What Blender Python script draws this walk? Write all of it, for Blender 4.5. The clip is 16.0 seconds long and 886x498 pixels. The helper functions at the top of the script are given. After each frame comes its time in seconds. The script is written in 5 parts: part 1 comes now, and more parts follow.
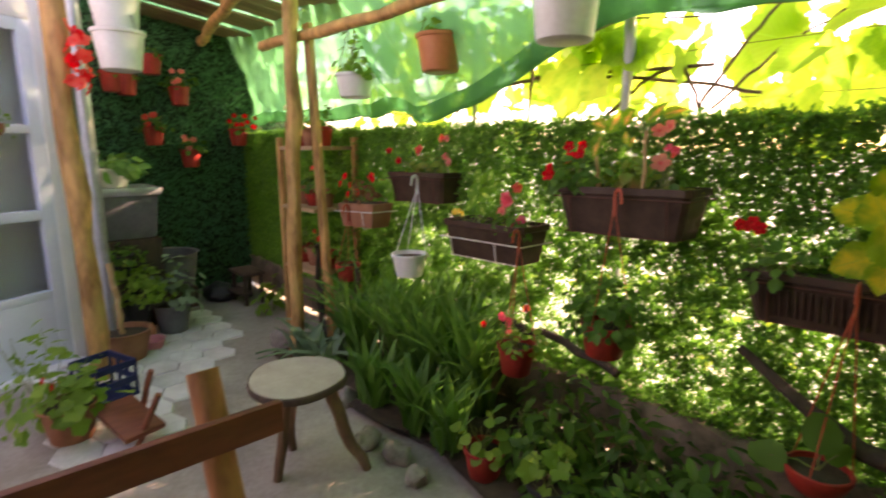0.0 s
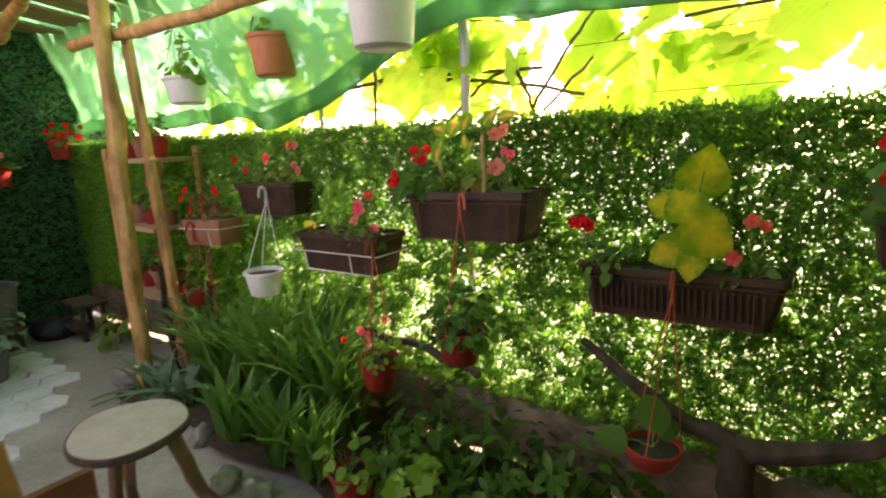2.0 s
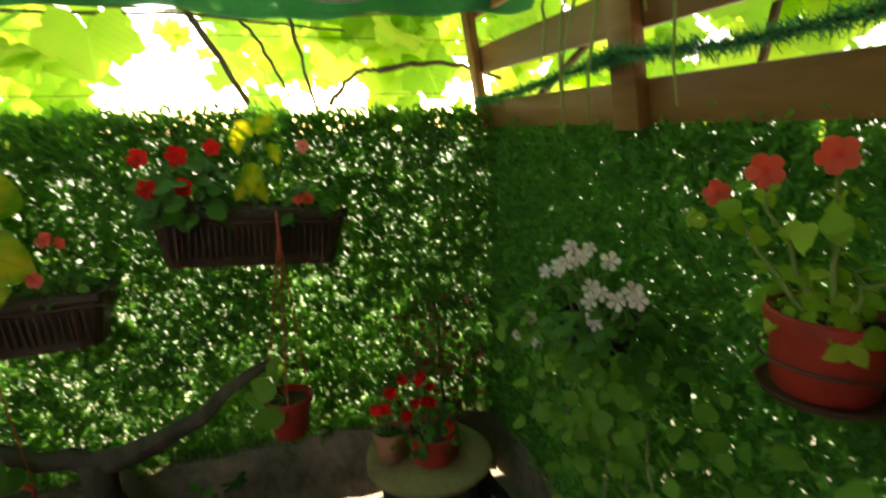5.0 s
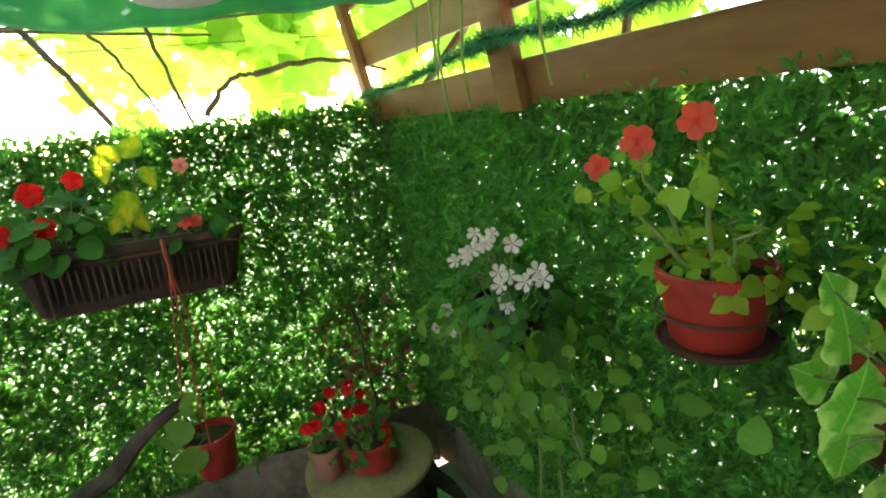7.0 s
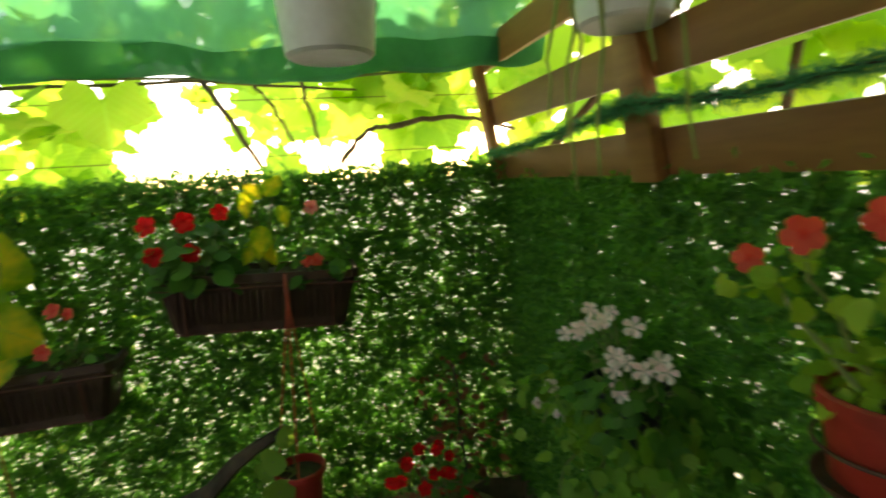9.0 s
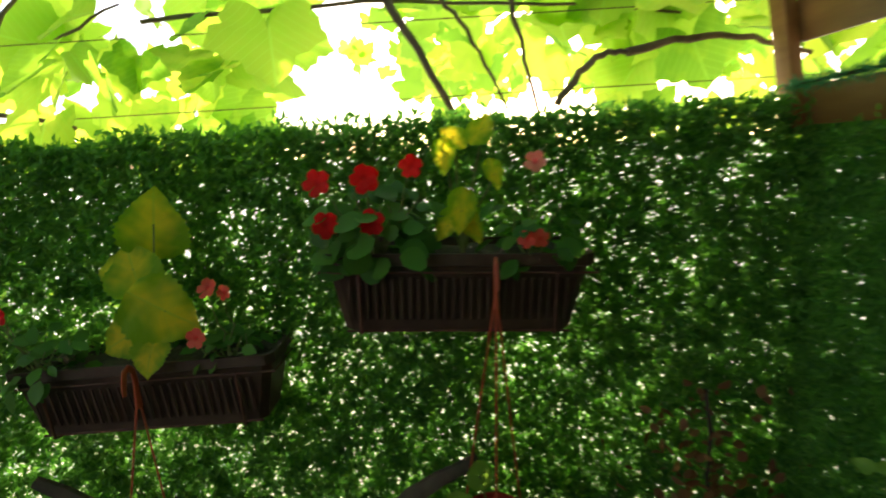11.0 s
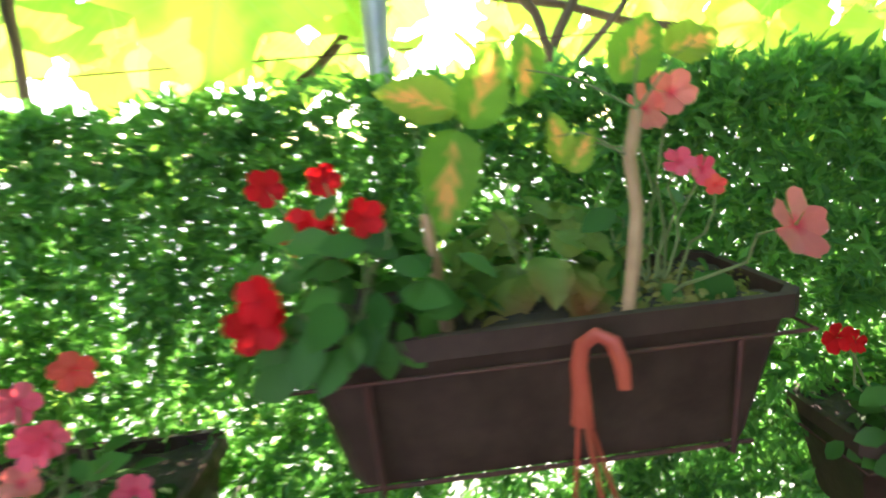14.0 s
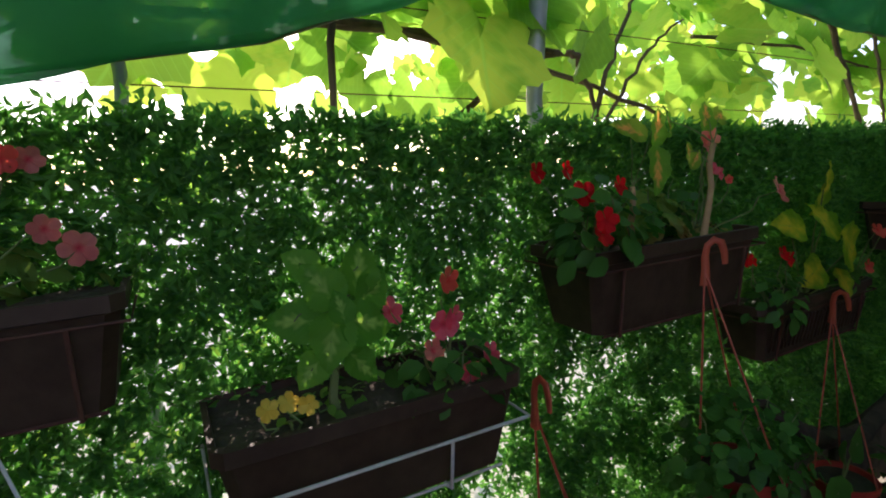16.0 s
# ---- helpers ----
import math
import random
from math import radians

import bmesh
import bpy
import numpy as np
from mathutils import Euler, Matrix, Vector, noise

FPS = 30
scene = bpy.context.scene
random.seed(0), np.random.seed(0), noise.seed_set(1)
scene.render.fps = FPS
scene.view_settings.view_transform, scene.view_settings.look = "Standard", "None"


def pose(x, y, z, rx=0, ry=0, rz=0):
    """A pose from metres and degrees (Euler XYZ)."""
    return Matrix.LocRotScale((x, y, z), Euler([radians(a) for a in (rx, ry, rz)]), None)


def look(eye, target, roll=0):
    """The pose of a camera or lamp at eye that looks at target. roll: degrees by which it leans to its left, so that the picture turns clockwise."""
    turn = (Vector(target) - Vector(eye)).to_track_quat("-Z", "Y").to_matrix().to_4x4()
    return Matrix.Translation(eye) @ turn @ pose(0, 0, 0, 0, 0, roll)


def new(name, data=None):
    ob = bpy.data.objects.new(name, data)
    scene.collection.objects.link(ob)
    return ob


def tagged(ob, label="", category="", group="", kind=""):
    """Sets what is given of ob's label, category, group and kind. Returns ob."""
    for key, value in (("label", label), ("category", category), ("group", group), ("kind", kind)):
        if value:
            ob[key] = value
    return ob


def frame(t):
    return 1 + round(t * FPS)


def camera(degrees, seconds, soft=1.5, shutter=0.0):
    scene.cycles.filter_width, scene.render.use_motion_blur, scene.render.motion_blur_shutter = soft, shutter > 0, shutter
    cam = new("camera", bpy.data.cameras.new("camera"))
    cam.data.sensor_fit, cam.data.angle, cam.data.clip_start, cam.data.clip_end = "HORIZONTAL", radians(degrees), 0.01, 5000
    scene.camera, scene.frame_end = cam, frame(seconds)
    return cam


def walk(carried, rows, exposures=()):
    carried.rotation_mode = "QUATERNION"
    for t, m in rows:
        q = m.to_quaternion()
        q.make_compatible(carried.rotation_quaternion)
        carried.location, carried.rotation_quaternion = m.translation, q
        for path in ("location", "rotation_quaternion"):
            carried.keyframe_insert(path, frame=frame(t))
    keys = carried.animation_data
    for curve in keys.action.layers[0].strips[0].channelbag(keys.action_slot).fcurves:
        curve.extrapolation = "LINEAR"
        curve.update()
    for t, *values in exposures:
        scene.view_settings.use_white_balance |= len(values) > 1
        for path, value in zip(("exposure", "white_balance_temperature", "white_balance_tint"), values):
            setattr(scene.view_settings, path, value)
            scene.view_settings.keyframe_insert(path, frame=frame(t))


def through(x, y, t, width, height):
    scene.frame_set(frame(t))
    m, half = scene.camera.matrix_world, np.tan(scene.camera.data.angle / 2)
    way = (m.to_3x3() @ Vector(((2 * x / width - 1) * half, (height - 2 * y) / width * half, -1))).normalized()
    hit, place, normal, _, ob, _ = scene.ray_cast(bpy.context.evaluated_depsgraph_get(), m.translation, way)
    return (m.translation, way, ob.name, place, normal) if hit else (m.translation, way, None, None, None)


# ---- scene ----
cam = camera(81.0, 16.0, soft=1.9, shutter=0.6)
PATH = [
    (0, (1.866, 0.298, 1.347), (0.409, 1.614, 0.965), 0.2),
    (0.5, (1.895, 0.38, 1.387), (0.55, 1.814, 1.018), -1.1),
    (1, (1.914, 0.384, 1.396), (0.637, 1.878, 1.024), -1.0),
    (1.5, (1.929, 0.399, 1.376), (0.716, 1.944, 1.003), -1.7),
    (2, (1.922, 0.467, 1.393), (0.786, 2.062, 0.987), -2.1),
    (2.5, (1.894, 0.618, 1.412), (0.834, 2.279, 1.07), -2.4),
    (3, (1.964, 0.538, 1.354), (1.219, 2.357, 0.981), -0.3),
    (3.5, (2.17, 0.474, 1.433), (1.874, 2.397, 0.969), -1.8),
    (4, (2.368, 0.472, 1.43), (2.425, 2.442, 1.087), -2.3),
    (4.5, (2.422, 0.49, 1.438), (2.724, 2.438, 1.1), -1.4),
    (5, (2.442, 0.498, 1.416), (3.001, 2.363, 0.958), -1.4),
    (5.2, (2.445, 0.5, 1.411), (3.045, 2.337, 0.897), -1.1),
    (7.3, (2.486, 0.52, 1.428), (3.347, 2.255, 0.93), -8.1),
    (7.5, (2.455, 0.523, 1.419), (3.425, 2.223, 1.008), -4.8),
    (8, (2.494, 0.517, 1.419), (3.482, 2.248, 1.246), -0.3),
    (8.5, (2.493, 0.515, 1.446), (3.372, 2.288, 1.151), -2.1),
    (9, (2.499, 0.556, 1.442), (2.976, 2.477, 1.156), -3.6),
    (11.5, (2.149, 1.176, 1.366), (2.043, 3.136, 0.985), -1.7),
    (12, (1.809, 1.241, 1.29), (1.6, 3.202, 0.957), 0.3),
    (12.5, (1.485, 1.303, 1.294), (1.375, 3.292, 1.119), -3.8),
    (13, (1.304, 1.54, 1.365), (0.848, 3.457, 1.02), -6.1),
    (13.5, (1.014, 1.674, 1.382), (0.603, 3.577, 0.925), -8.2),
    (14, (0.718, 1.597, 1.403), (0.788, 3.548, 0.969), -4.9),
    (14.5, (0.444, 1.507, 1.408), (0.627, 3.477, 1.113), -4.4),
    (15, (0.18, 1.601, 1.389), (0.478, 3.573, 1.239), -7.3),
    (15.5, (-0.018, 1.622, 1.371), (0.433, 3.567, 1.256), -3.6),
    (15.8, (-0.141, 1.401, 1.365), (0.714, 3.178, 1.1), -2.1),
    (16, (-0.165, 1.359, 1.364), (0.767, 3.104, 1.07), -1.8),
]
walk(cam, [(t, look(eye, target, roll)) for t, eye, target, roll in PATH], exposures=[
    (0, 2.75, 8600, 56), (0.5, 3.0, 8400, 54), (2.5, 2.8, 8400, 44), (3.5, 2.1, 8200, 30), (4.5, 1.95, 8300, 22), (5, 2.45, 8300, 18), (7.5, 3.35, 6600, 24), (8, 3.05, 7300, 24), (8.5, 2.4, 8200, 22),
    (9, 2.3, 8200, 22), (11.5, 2.1, 7300, 24), (12, 2.05, 7400, 18), (12.5, 2.6, 7700, 24), (13, 2.75, 7100, 26), (13.5, 3.25, 6700, 34), (14, 3.2, 6200, 36), (14.5, 2.0, 5600, 43), (15, 1.45, 5800, 22), (15.5, 1.25, 6000, 32), (16, 1.2, 6100, 34)])

# ---- world and sun ----
SUN_AZ, SUN_EL = radians(12), radians(24)
world = bpy.data.worlds.new("sky")
scene.world = world
world.use_nodes = True
sky = world.node_tree.nodes.new("ShaderNodeTexSky")
sky.sky_type, sky.sun_disc = "NISHITA", False
sky.sun_elevation, sky.sun_rotation = SUN_EL, SUN_AZ
world.node_tree.nodes["Background"].inputs["Strength"].default_value = 0.15
world.node_tree.links.new(sky.outputs["Color"], world.node_tree.nodes["Background"].inputs["Color"])
sun = new("sun", bpy.data.lights.new("sun", "SUN"))
sun.data.energy, sun.data.angle, sun.data.color = 2.4, radians(0.5), (1.0, 0.88, 0.66)
sun.matrix_world = look((0, 0, 6), (-6 * math.sin(SUN_AZ), -6 * math.cos(SUN_AZ), 6 - 6 * math.tan(SUN_EL)))


# ---- materials ----
def material(name, colour, other=None, rough=0.7, scale=8.0, bump=0.2, fine=60.0, metal=0.0, per_piece=0.0, stretch=(1, 1, 1), mid=0.5):
    """A surface whose colour wanders between two tones at a coarse and a fine scale, with relief."""
    m = bpy.data.materials.new(name)
    m.use_nodes = True
    n, l = m.node_tree.nodes, m.node_tree.links
    b = n["Principled BSDF"]
    b.inputs["Roughness"].default_value, b.inputs["Metallic"].default_value, b.inputs["Specular IOR Level"].default_value = rough, metal, 0.3
    co = n.new("ShaderNodeTexCoord")
    mp = n.new("ShaderNodeMapping")
    mp.inputs["Scale"].default_value = stretch
    l.new(co.outputs["Object"], mp.inputs["Vector"])
    coarse, grain = n.new("ShaderNodeTexNoise"), n.new("ShaderNodeTexNoise")
    coarse.inputs["Scale"].default_value, grain.inputs["Scale"].default_value = scale, fine
    coarse.inputs["Detail"].default_value = 6
    for tex in (coarse, grain):
        l.new(mp.outputs["Vector"], tex.inputs["Vector"])
    both = n.new("ShaderNodeMath")
    both.operation = "MULTIPLY_ADD"
    both.inputs[1].default_value = 0.35
    l.new(grain.outputs["Fac"], both.inputs[0])
    l.new(coarse.outputs["Fac"], both.inputs[2])
    ramp = n.new("ShaderNodeValToRGB")
    ramp.color_ramp.elements[0].position, ramp.color_ramp.elements[1].position = mid, mid + 0.38
    ramp.color_ramp.elements[0].color = (*colour, 1)
    ramp.color_ramp.elements[1].color = (*(other or [c * 0.6 for c in colour]), 1)
    l.new(both.outputs[0], ramp.inputs["Fac"])
    out = ramp.outputs["Color"]
    if per_piece:
        info, hsv = n.new("ShaderNodeObjectInfo"), n.new("ShaderNodeHueSaturation")
        span = n.new("ShaderNodeMapRange")
        span.inputs["To Min"].default_value, span.inputs["To Max"].default_value = 1 - per_piece, 1 + per_piece
        l.new(info.outputs["Random"], span.inputs["Value"])
        l.new(span.outputs["Result"], hsv.inputs["Value"])
        l.new(out, hsv.inputs["Color"])
        out = hsv.outputs["Color"]
    l.new(out, b.inputs["Base Color"])
    if bump:
        bm_ = n.new("ShaderNodeBump")
        bm_.inputs["Strength"].default_value, bm_.inputs["Distance"].default_value = bump, 0.01
        l.new(both.outputs[0], bm_.inputs["Height"])
        l.new(bm_.outputs["Normal"], b.inputs["Normal"])
    return m


def leafy(name, colour, other, through=0.5, rough=0.45, glow=1.6, scale=0.0, blotch=None, rib_width=0.022, eye=None, heart=None):
    """A thin leaf: gloss on top, and light passing through it, its tone varied leaf by leaf."""
    m = bpy.data.materials.new(name)
    m.use_nodes = True
    n, l = m.node_tree.nodes, m.node_tree.links
    b = n["Principled BSDF"]
    b.inputs["Roughness"].default_value, b.inputs["Specular IOR Level"].default_value = rough + 0.1, 0.22
    geo, ramp = n.new("ShaderNodeNewGeometry"), n.new("ShaderNodeValToRGB")
    ramp.color_ramp.elements[0].color, ramp.color_ramp.elements[1].color = (*colour, 1), (*other, 1)
    info, add, wrap = n.new("ShaderNodeObjectInfo"), n.new("ShaderNodeMath"), n.new("ShaderNodeMath")
    wrap.operation = "FRACT"
    l.new(geo.outputs["Random Per Island"], add.inputs[0])
    l.new(info.outputs["Random"], add.inputs[1])
    l.new(add.outputs[0], wrap.inputs[0])
    l.new(wrap.outputs[0], ramp.inputs["Fac"])
    out = ramp.outputs["Color"]
    if blotch:
        co, tex, mix, cut = n.new("ShaderNodeTexCoord"), n.new("ShaderNodeTexNoise"), n.new("ShaderNodeMix"), n.new("ShaderNodeValToRGB")
        tex.inputs["Scale"].default_value = scale
        cut.color_ramp.elements[0].position, cut.color_ramp.elements[1].position = 0.5, 0.62
        mix.data_type = "RGBA"
        l.new(co.outputs["Object"], tex.inputs["Vector"])
        if heart:
            # a ragged patch along the midrib: how far from it, with feathered edges and narrowing to both ends
            place, axis, apart, ends, feather, wobble, total, span = (n.new(k) for k in ("ShaderNodeSeparateXYZ", "ShaderNodeMath", "ShaderNodeMath", "ShaderNodeMath", "ShaderNodeMath", "ShaderNodeMath", "ShaderNodeMath", "ShaderNodeMapRange"))
            phase, ragged = n.new("ShaderNodeMath"), n.new("ShaderNodeMath")
            axis.operation, apart.operation, ends.operation, feather.operation, phase.operation, ragged.operation, wobble.operation = "ABSOLUTE", "SUBTRACT", "MULTIPLY", "SINE", "MULTIPLY", "MULTIPLY_ADD", "MULTIPLY_ADD"
            l.new(co.outputs["Object"], place.inputs[0])
            l.new(place.outputs["X"], axis.inputs[0])
            l.new(axis.outputs[0], apart.inputs[0])
            l.new(place.outputs["Y"], apart.inputs[1])
            phase.inputs[1].default_value, ragged.inputs[1].default_value, wobble.inputs[1].default_value = 31, heart[2], heart[1] * 1.9
            l.new(apart.outputs[0], phase.inputs[0])
            l.new(phase.outputs[0], feather.inputs[0])
            l.new(place.outputs["Y"], ends.inputs[0])
            l.new(place.outputs["Y"], ends.inputs[1])
            l.new(feather.outputs[0], ragged.inputs[0])
            l.new(axis.outputs[0], ragged.inputs[2])
            l.new(tex.outputs["Fac"], wobble.inputs[0])
            l.new(ragged.outputs[0], wobble.inputs[2])
            l.new(wobble.outputs[0], total.inputs[0])
            l.new(ends.outputs[0], total.inputs[1])
            span.inputs["From Min"].default_value, span.inputs["From Max"].default_value = heart[0] + heart[1] * 0.95, heart[1] * 1.95
            span.inputs["To Min"].default_value, span.inputs["To Max"].default_value = 1, 0
            l.new(total.outputs[0], span.inputs["Value"])
            l.new(span.outputs["Result"], mix.inputs["Factor"])
        else:
            l.new(tex.outputs["Fac"], cut.inputs["Fac"])
            l.new(cut.outputs["Color"], mix.inputs["Factor"])
        l.new(out, mix.inputs["A"])
        mix.inputs["B"].default_value = (*blotch, 1)
        out = mix.outputs["Result"]
        # midrib and side veins in the leaf's own coordinates
        xyz, ax, slope, wave, vein, rib, veins, pale = (n.new(k) for k in ("ShaderNodeSeparateXYZ", "ShaderNodeMath", "ShaderNodeMath", "ShaderNodeMath", "ShaderNodeMapRange", "ShaderNodeMapRange", "ShaderNodeMath", "ShaderNodeMix"))
        ax.operation, slope.operation, wave.operation, veins.operation = "ABSOLUTE", "SUBTRACT", "SINE", "MAXIMUM"
        l.new(co.outputs["Object"], xyz.inputs[0])
        l.new(xyz.outputs["X"], ax.inputs[0])
        l.new(ax.outputs[0], slope.inputs[0])
        l.new(xyz.outputs["Y"], slope.inputs[1])
        times = n.new("ShaderNodeMath")
        times.operation = "MULTIPLY"
        times.inputs[1].default_value = 52
        l.new(slope.outputs[0], times.inputs[0])
        l.new(times.outputs[0], wave.inputs[0])
        l.new(wave.outputs[0], vein.inputs["Value"])
        vein.inputs["From Min"].default_value, vein.inputs["To Max"].default_value = 0.8, 0.1 if heart else 0.3
        l.new(ax.outputs[0], rib.inputs["Value"])
        rib.inputs["From Min"].default_value, rib.inputs["From Max"].default_value, rib.inputs["To Max"].default_value = rib_width, 0.006, 0.3 if heart else 0.55
        l.new(vein.outputs["Result"], veins.inputs[0])
        l.new(rib.outputs["Result"], veins.inputs[1])
        pale.data_type = "RGBA"
        l.new(veins.outputs[0], pale.inputs["Factor"])
        l.new(out, pale.inputs["A"])
        pale.inputs["B"].default_value = (min(1, colour[0] * 1.3 + 0.05), min(1, colour[1] * 1.25 + 0.05), colour[2] + 0.04, 1)
        out = pale.outputs["Result"]
        bump = n.new("ShaderNodeBump")
        bump.inputs["Strength"].default_value, bump.inputs["Distance"].default_value, bump.invert = 0.2 if heart else 0.5, 0.02, True
        l.new(veins.outputs[0], bump.inputs["Height"])
        l.new(bump.outputs["Normal"], b.inputs["Normal"])
    if eye:
        place, far, span, heart = n.new("ShaderNodeTexCoord"), n.new("ShaderNodeVectorMath"), n.new("ShaderNodeMapRange"), n.new("ShaderNodeMix")
        far.operation, heart.data_type = "LENGTH", "RGBA"
        span.inputs["From Min"].default_value, span.inputs["From Max"].default_value, span.inputs["To Min"].default_value, span.inputs["To Max"].default_value = 0.001, 0.008, 0.85, 0
        l.new(place.outputs["Object"], far.inputs[0])
        l.new(far.outputs["Value"], span.inputs["Value"])
        l.new(span.outputs["Result"], heart.inputs["Factor"])
        l.new(out, heart.inputs["A"])
        heart.inputs["B"].default_value = (*eye, 1)
        out = heart.outputs["Result"]
    l.new(out, b.inputs["Base Color"])
    tr, mixer, bright = n.new("ShaderNodeBsdfTranslucent"), n.new("ShaderNodeMixShader"), n.new("ShaderNodeMix")
    bright.data_type, bright.blend_type = "RGBA", "MULTIPLY"
    bright.inputs["Factor"].default_value = 1
    bright.inputs["B"].default_value = (glow, glow * 1.05, glow * 0.8, 1)
    l.new(out, bright.inputs["A"])
    l.new(bright.outputs["Result"], tr.inputs["Color"])
    mixer.inputs["Fac"].default_value = through
    l.new(b.outputs["BSDF"], mixer.inputs[1])
    l.new(tr.outputs["BSDF"], mixer.inputs[2])
    l.new(mixer.outputs["Shader"], n["Material Output"].inputs["Surface"])
    return m


CONCRETE = material("worn_concrete", (0.46, 0.41, 0.35), (0.27, 0.23, 0.19), 0.85, 2.2, 0.3, 45, mid=0.45)
LEG = material("brown_branch_bark", (0.22, 0.12, 0.065), (0.1, 0.055, 0.03), 0.8, 14, 0.8, 60, stretch=(1, 1, 0.4))
STONE = material("pale_stone", (0.34, 0.29, 0.24), (0.15, 0.125, 0.1), 0.85, 5, 0.5, 40, per_piece=0.15)
PAVER = material("pale_flagstone", (0.68, 0.66, 0.62), (0.48, 0.46, 0.42), 0.8, 6, 0.25, 60, per_piece=0.1)
OLD_WALL = material("mossy_concrete", (0.3, 0.22, 0.15), (0.08, 0.075, 0.04), 0.9, 5, 0.6, 30)
SOIL = material("damp_soil", (0.05, 0.035, 0.022), (0.09, 0.065, 0.04), 0.95, 20, 1.0, 90)
GRASS = material("sunlit_dry_ground", (0.72, 0.7, 0.6), (0.55, 0.54, 0.4), 0.9, 1.5, 0.4, 30)
PLASTER = material("white_plaster", (0.8, 0.8, 0.8), (0.7, 0.7, 0.7), 0.8, 3, 0.1, 60)
DOOR_PAINT = material("pale_blue_paint", (0.68, 0.75, 0.82), (0.6, 0.67, 0.74), 0.45, 4, 0.08, 50)
PIPE = material("zinc_pipe", (0.5, 0.53, 0.56), (0.36, 0.38, 0.4), 0.4, 12, 0.1, 60, metal=0.6)
BACKING = material("dark_green_backing", (0.008, 0.03, 0.014), (0.012, 0.045, 0.02), 0.8, 10, 0.2)
POLE = material("peeled_pole_wood", (0.62, 0.34, 0.12), (0.22, 0.095, 0.03), 0.6, 15, 0.9, 55, stretch=(1, 1, 0.3), mid=0.55)
BARK = material("dark_bark", (0.09, 0.06, 0.04), (0.04, 0.03, 0.02), 0.9, 14, 0.9, 60, stretch=(1, 1, 0.4))
CANE = material("vine_bark", (0.2, 0.13, 0.075), (0.1, 0.065, 0.04), 0.85, 14, 0.8, 60, stretch=(1, 1, 0.4))
PLANK = material("weathered_plank", (0.26, 0.16, 0.08), (0.13, 0.08, 0.04), 0.7, 6, 0.3, 50, per_piece=0.15, stretch=(1, 0.2, 1))
LATTICE = material("varnished_board", (0.34, 0.15, 0.045), (0.2, 0.08, 0.025), 0.5, 8, 0.2, 50, per_piece=0.12, stretch=(1, 0.15, 1))
LOG = material("orange_brown_log", (0.42, 0.17, 0.06), (0.2, 0.07, 0.025), 0.65, 7, 0.5, 40, stretch=(1, 1, 0.3))
RED_BOARD = material("red_brown_board", (0.26, 0.075, 0.035), (0.13, 0.035, 0.018), 0.5, 6, 0.3, 45, stretch=(1, 0.25, 1))
SEAT = material("sawn_wood_seat", (0.44, 0.39, 0.32), (0.34, 0.29, 0.22), 0.65, 7, 0.15, 60)
SHELF = material("shelf_wood", (0.5, 0.34, 0.19), (0.34, 0.21, 0.11), 0.7, 7, 0.3, 50, stretch=(0.2, 1, 1))
STUMP_TOP = material("cut_log_face", (0.32, 0.22, 0.1), (0.2, 0.13, 0.06), 0.7, 10, 0.2, 50)
BOX_BROWN = material("brown_plastic", (0.044, 0.021, 0.011), (0.074, 0.04, 0.023), 0.55, 14, 0.25, 50)
TERRACOTTA = material("red_plastic", (0.44, 0.035, 0.022), (0.27, 0.025, 0.015), 0.48, 11, 0.1, 60)
ORANGE = material("orange_terracotta_plastic", (0.55, 0.19, 0.07), (0.46, 0.14, 0.05), 0.5, 8, 0.06, 60)
CLAY = material("clay_pot", (0.4, 0.17, 0.09), (0.3, 0.12, 0.06), 0.8, 9, 0.2, 60)
WHITE = material("white_plastic", (0.75, 0.74, 0.7), (0.62, 0.6, 0.54), 0.45, 6, 0.05, 60)
GREY_PL = material("grey_plastic", (0.16, 0.17, 0.18), (0.1, 0.105, 0.11), 0.5, 7, 0.08, 60)
BLACK_PL = material("black_plastic", (0.02, 0.02, 0.022), (0.035, 0.035, 0.035), 0.5, 7, 0.08, 60)
BLUE_PL = material("blue_crate_plastic", (0.014, 0.022, 0.075), (0.02, 0.035, 0.12), 0.5, 7, 0.05, 60)
PINK = material("pink_plastic", (0.85, 0.3, 0.36), (0.78, 0.25, 0.32), 0.4, 7, 0.03, 60)
WIRE = material("white_coated_wire", (0.7, 0.66, 0.6), (0.55, 0.45, 0.38), 0.5, 20, 0.1, 90)
RUST = material("rusty_wire", (0.12, 0.042, 0.024), (0.07, 0.03, 0.02), 0.7, 25, 0.2, 90)
RED_HOOK = material("red_hook_plastic", (0.5, 0.09, 0.04), (0.42, 0.06, 0.03), 0.4, 9, 0.03, 60)
STEM = material("green_stem", (0.14, 0.2, 0.05), (0.2, 0.22, 0.08), 0.6, 12, 0.1, 60)
DRY_STEM = material("dry_stem", (0.5, 0.31, 0.15), (0.36, 0.2, 0.09), 0.7, 14, 0.3, 60)
GALV = material("galvanised_pole", (0.45, 0.47, 0.46), (0.33, 0.35, 0.34), 0.5, 9, 0.1, 60, metal=0.4)
GLASS = bpy.data.materials.new("window_glass")
GLASS.use_nodes = True
GLASS.node_tree.nodes["Principled BSDF"].inputs["Transmission Weight"].default_value = 1.0
GLASS.node_tree.nodes["Principled BSDF"].inputs["Roughness"].default_value = 0.08
GLASS.node_tree.nodes["Principled BSDF"].inputs["Base Color"].default_value = (0.85, 0.92, 0.92, 1)
HEDGE = leafy("screen_leaves", (0.045, 0.16, 0.034), (0.115, 0.3, 0.052), 0.46, 0.42, 2.1)
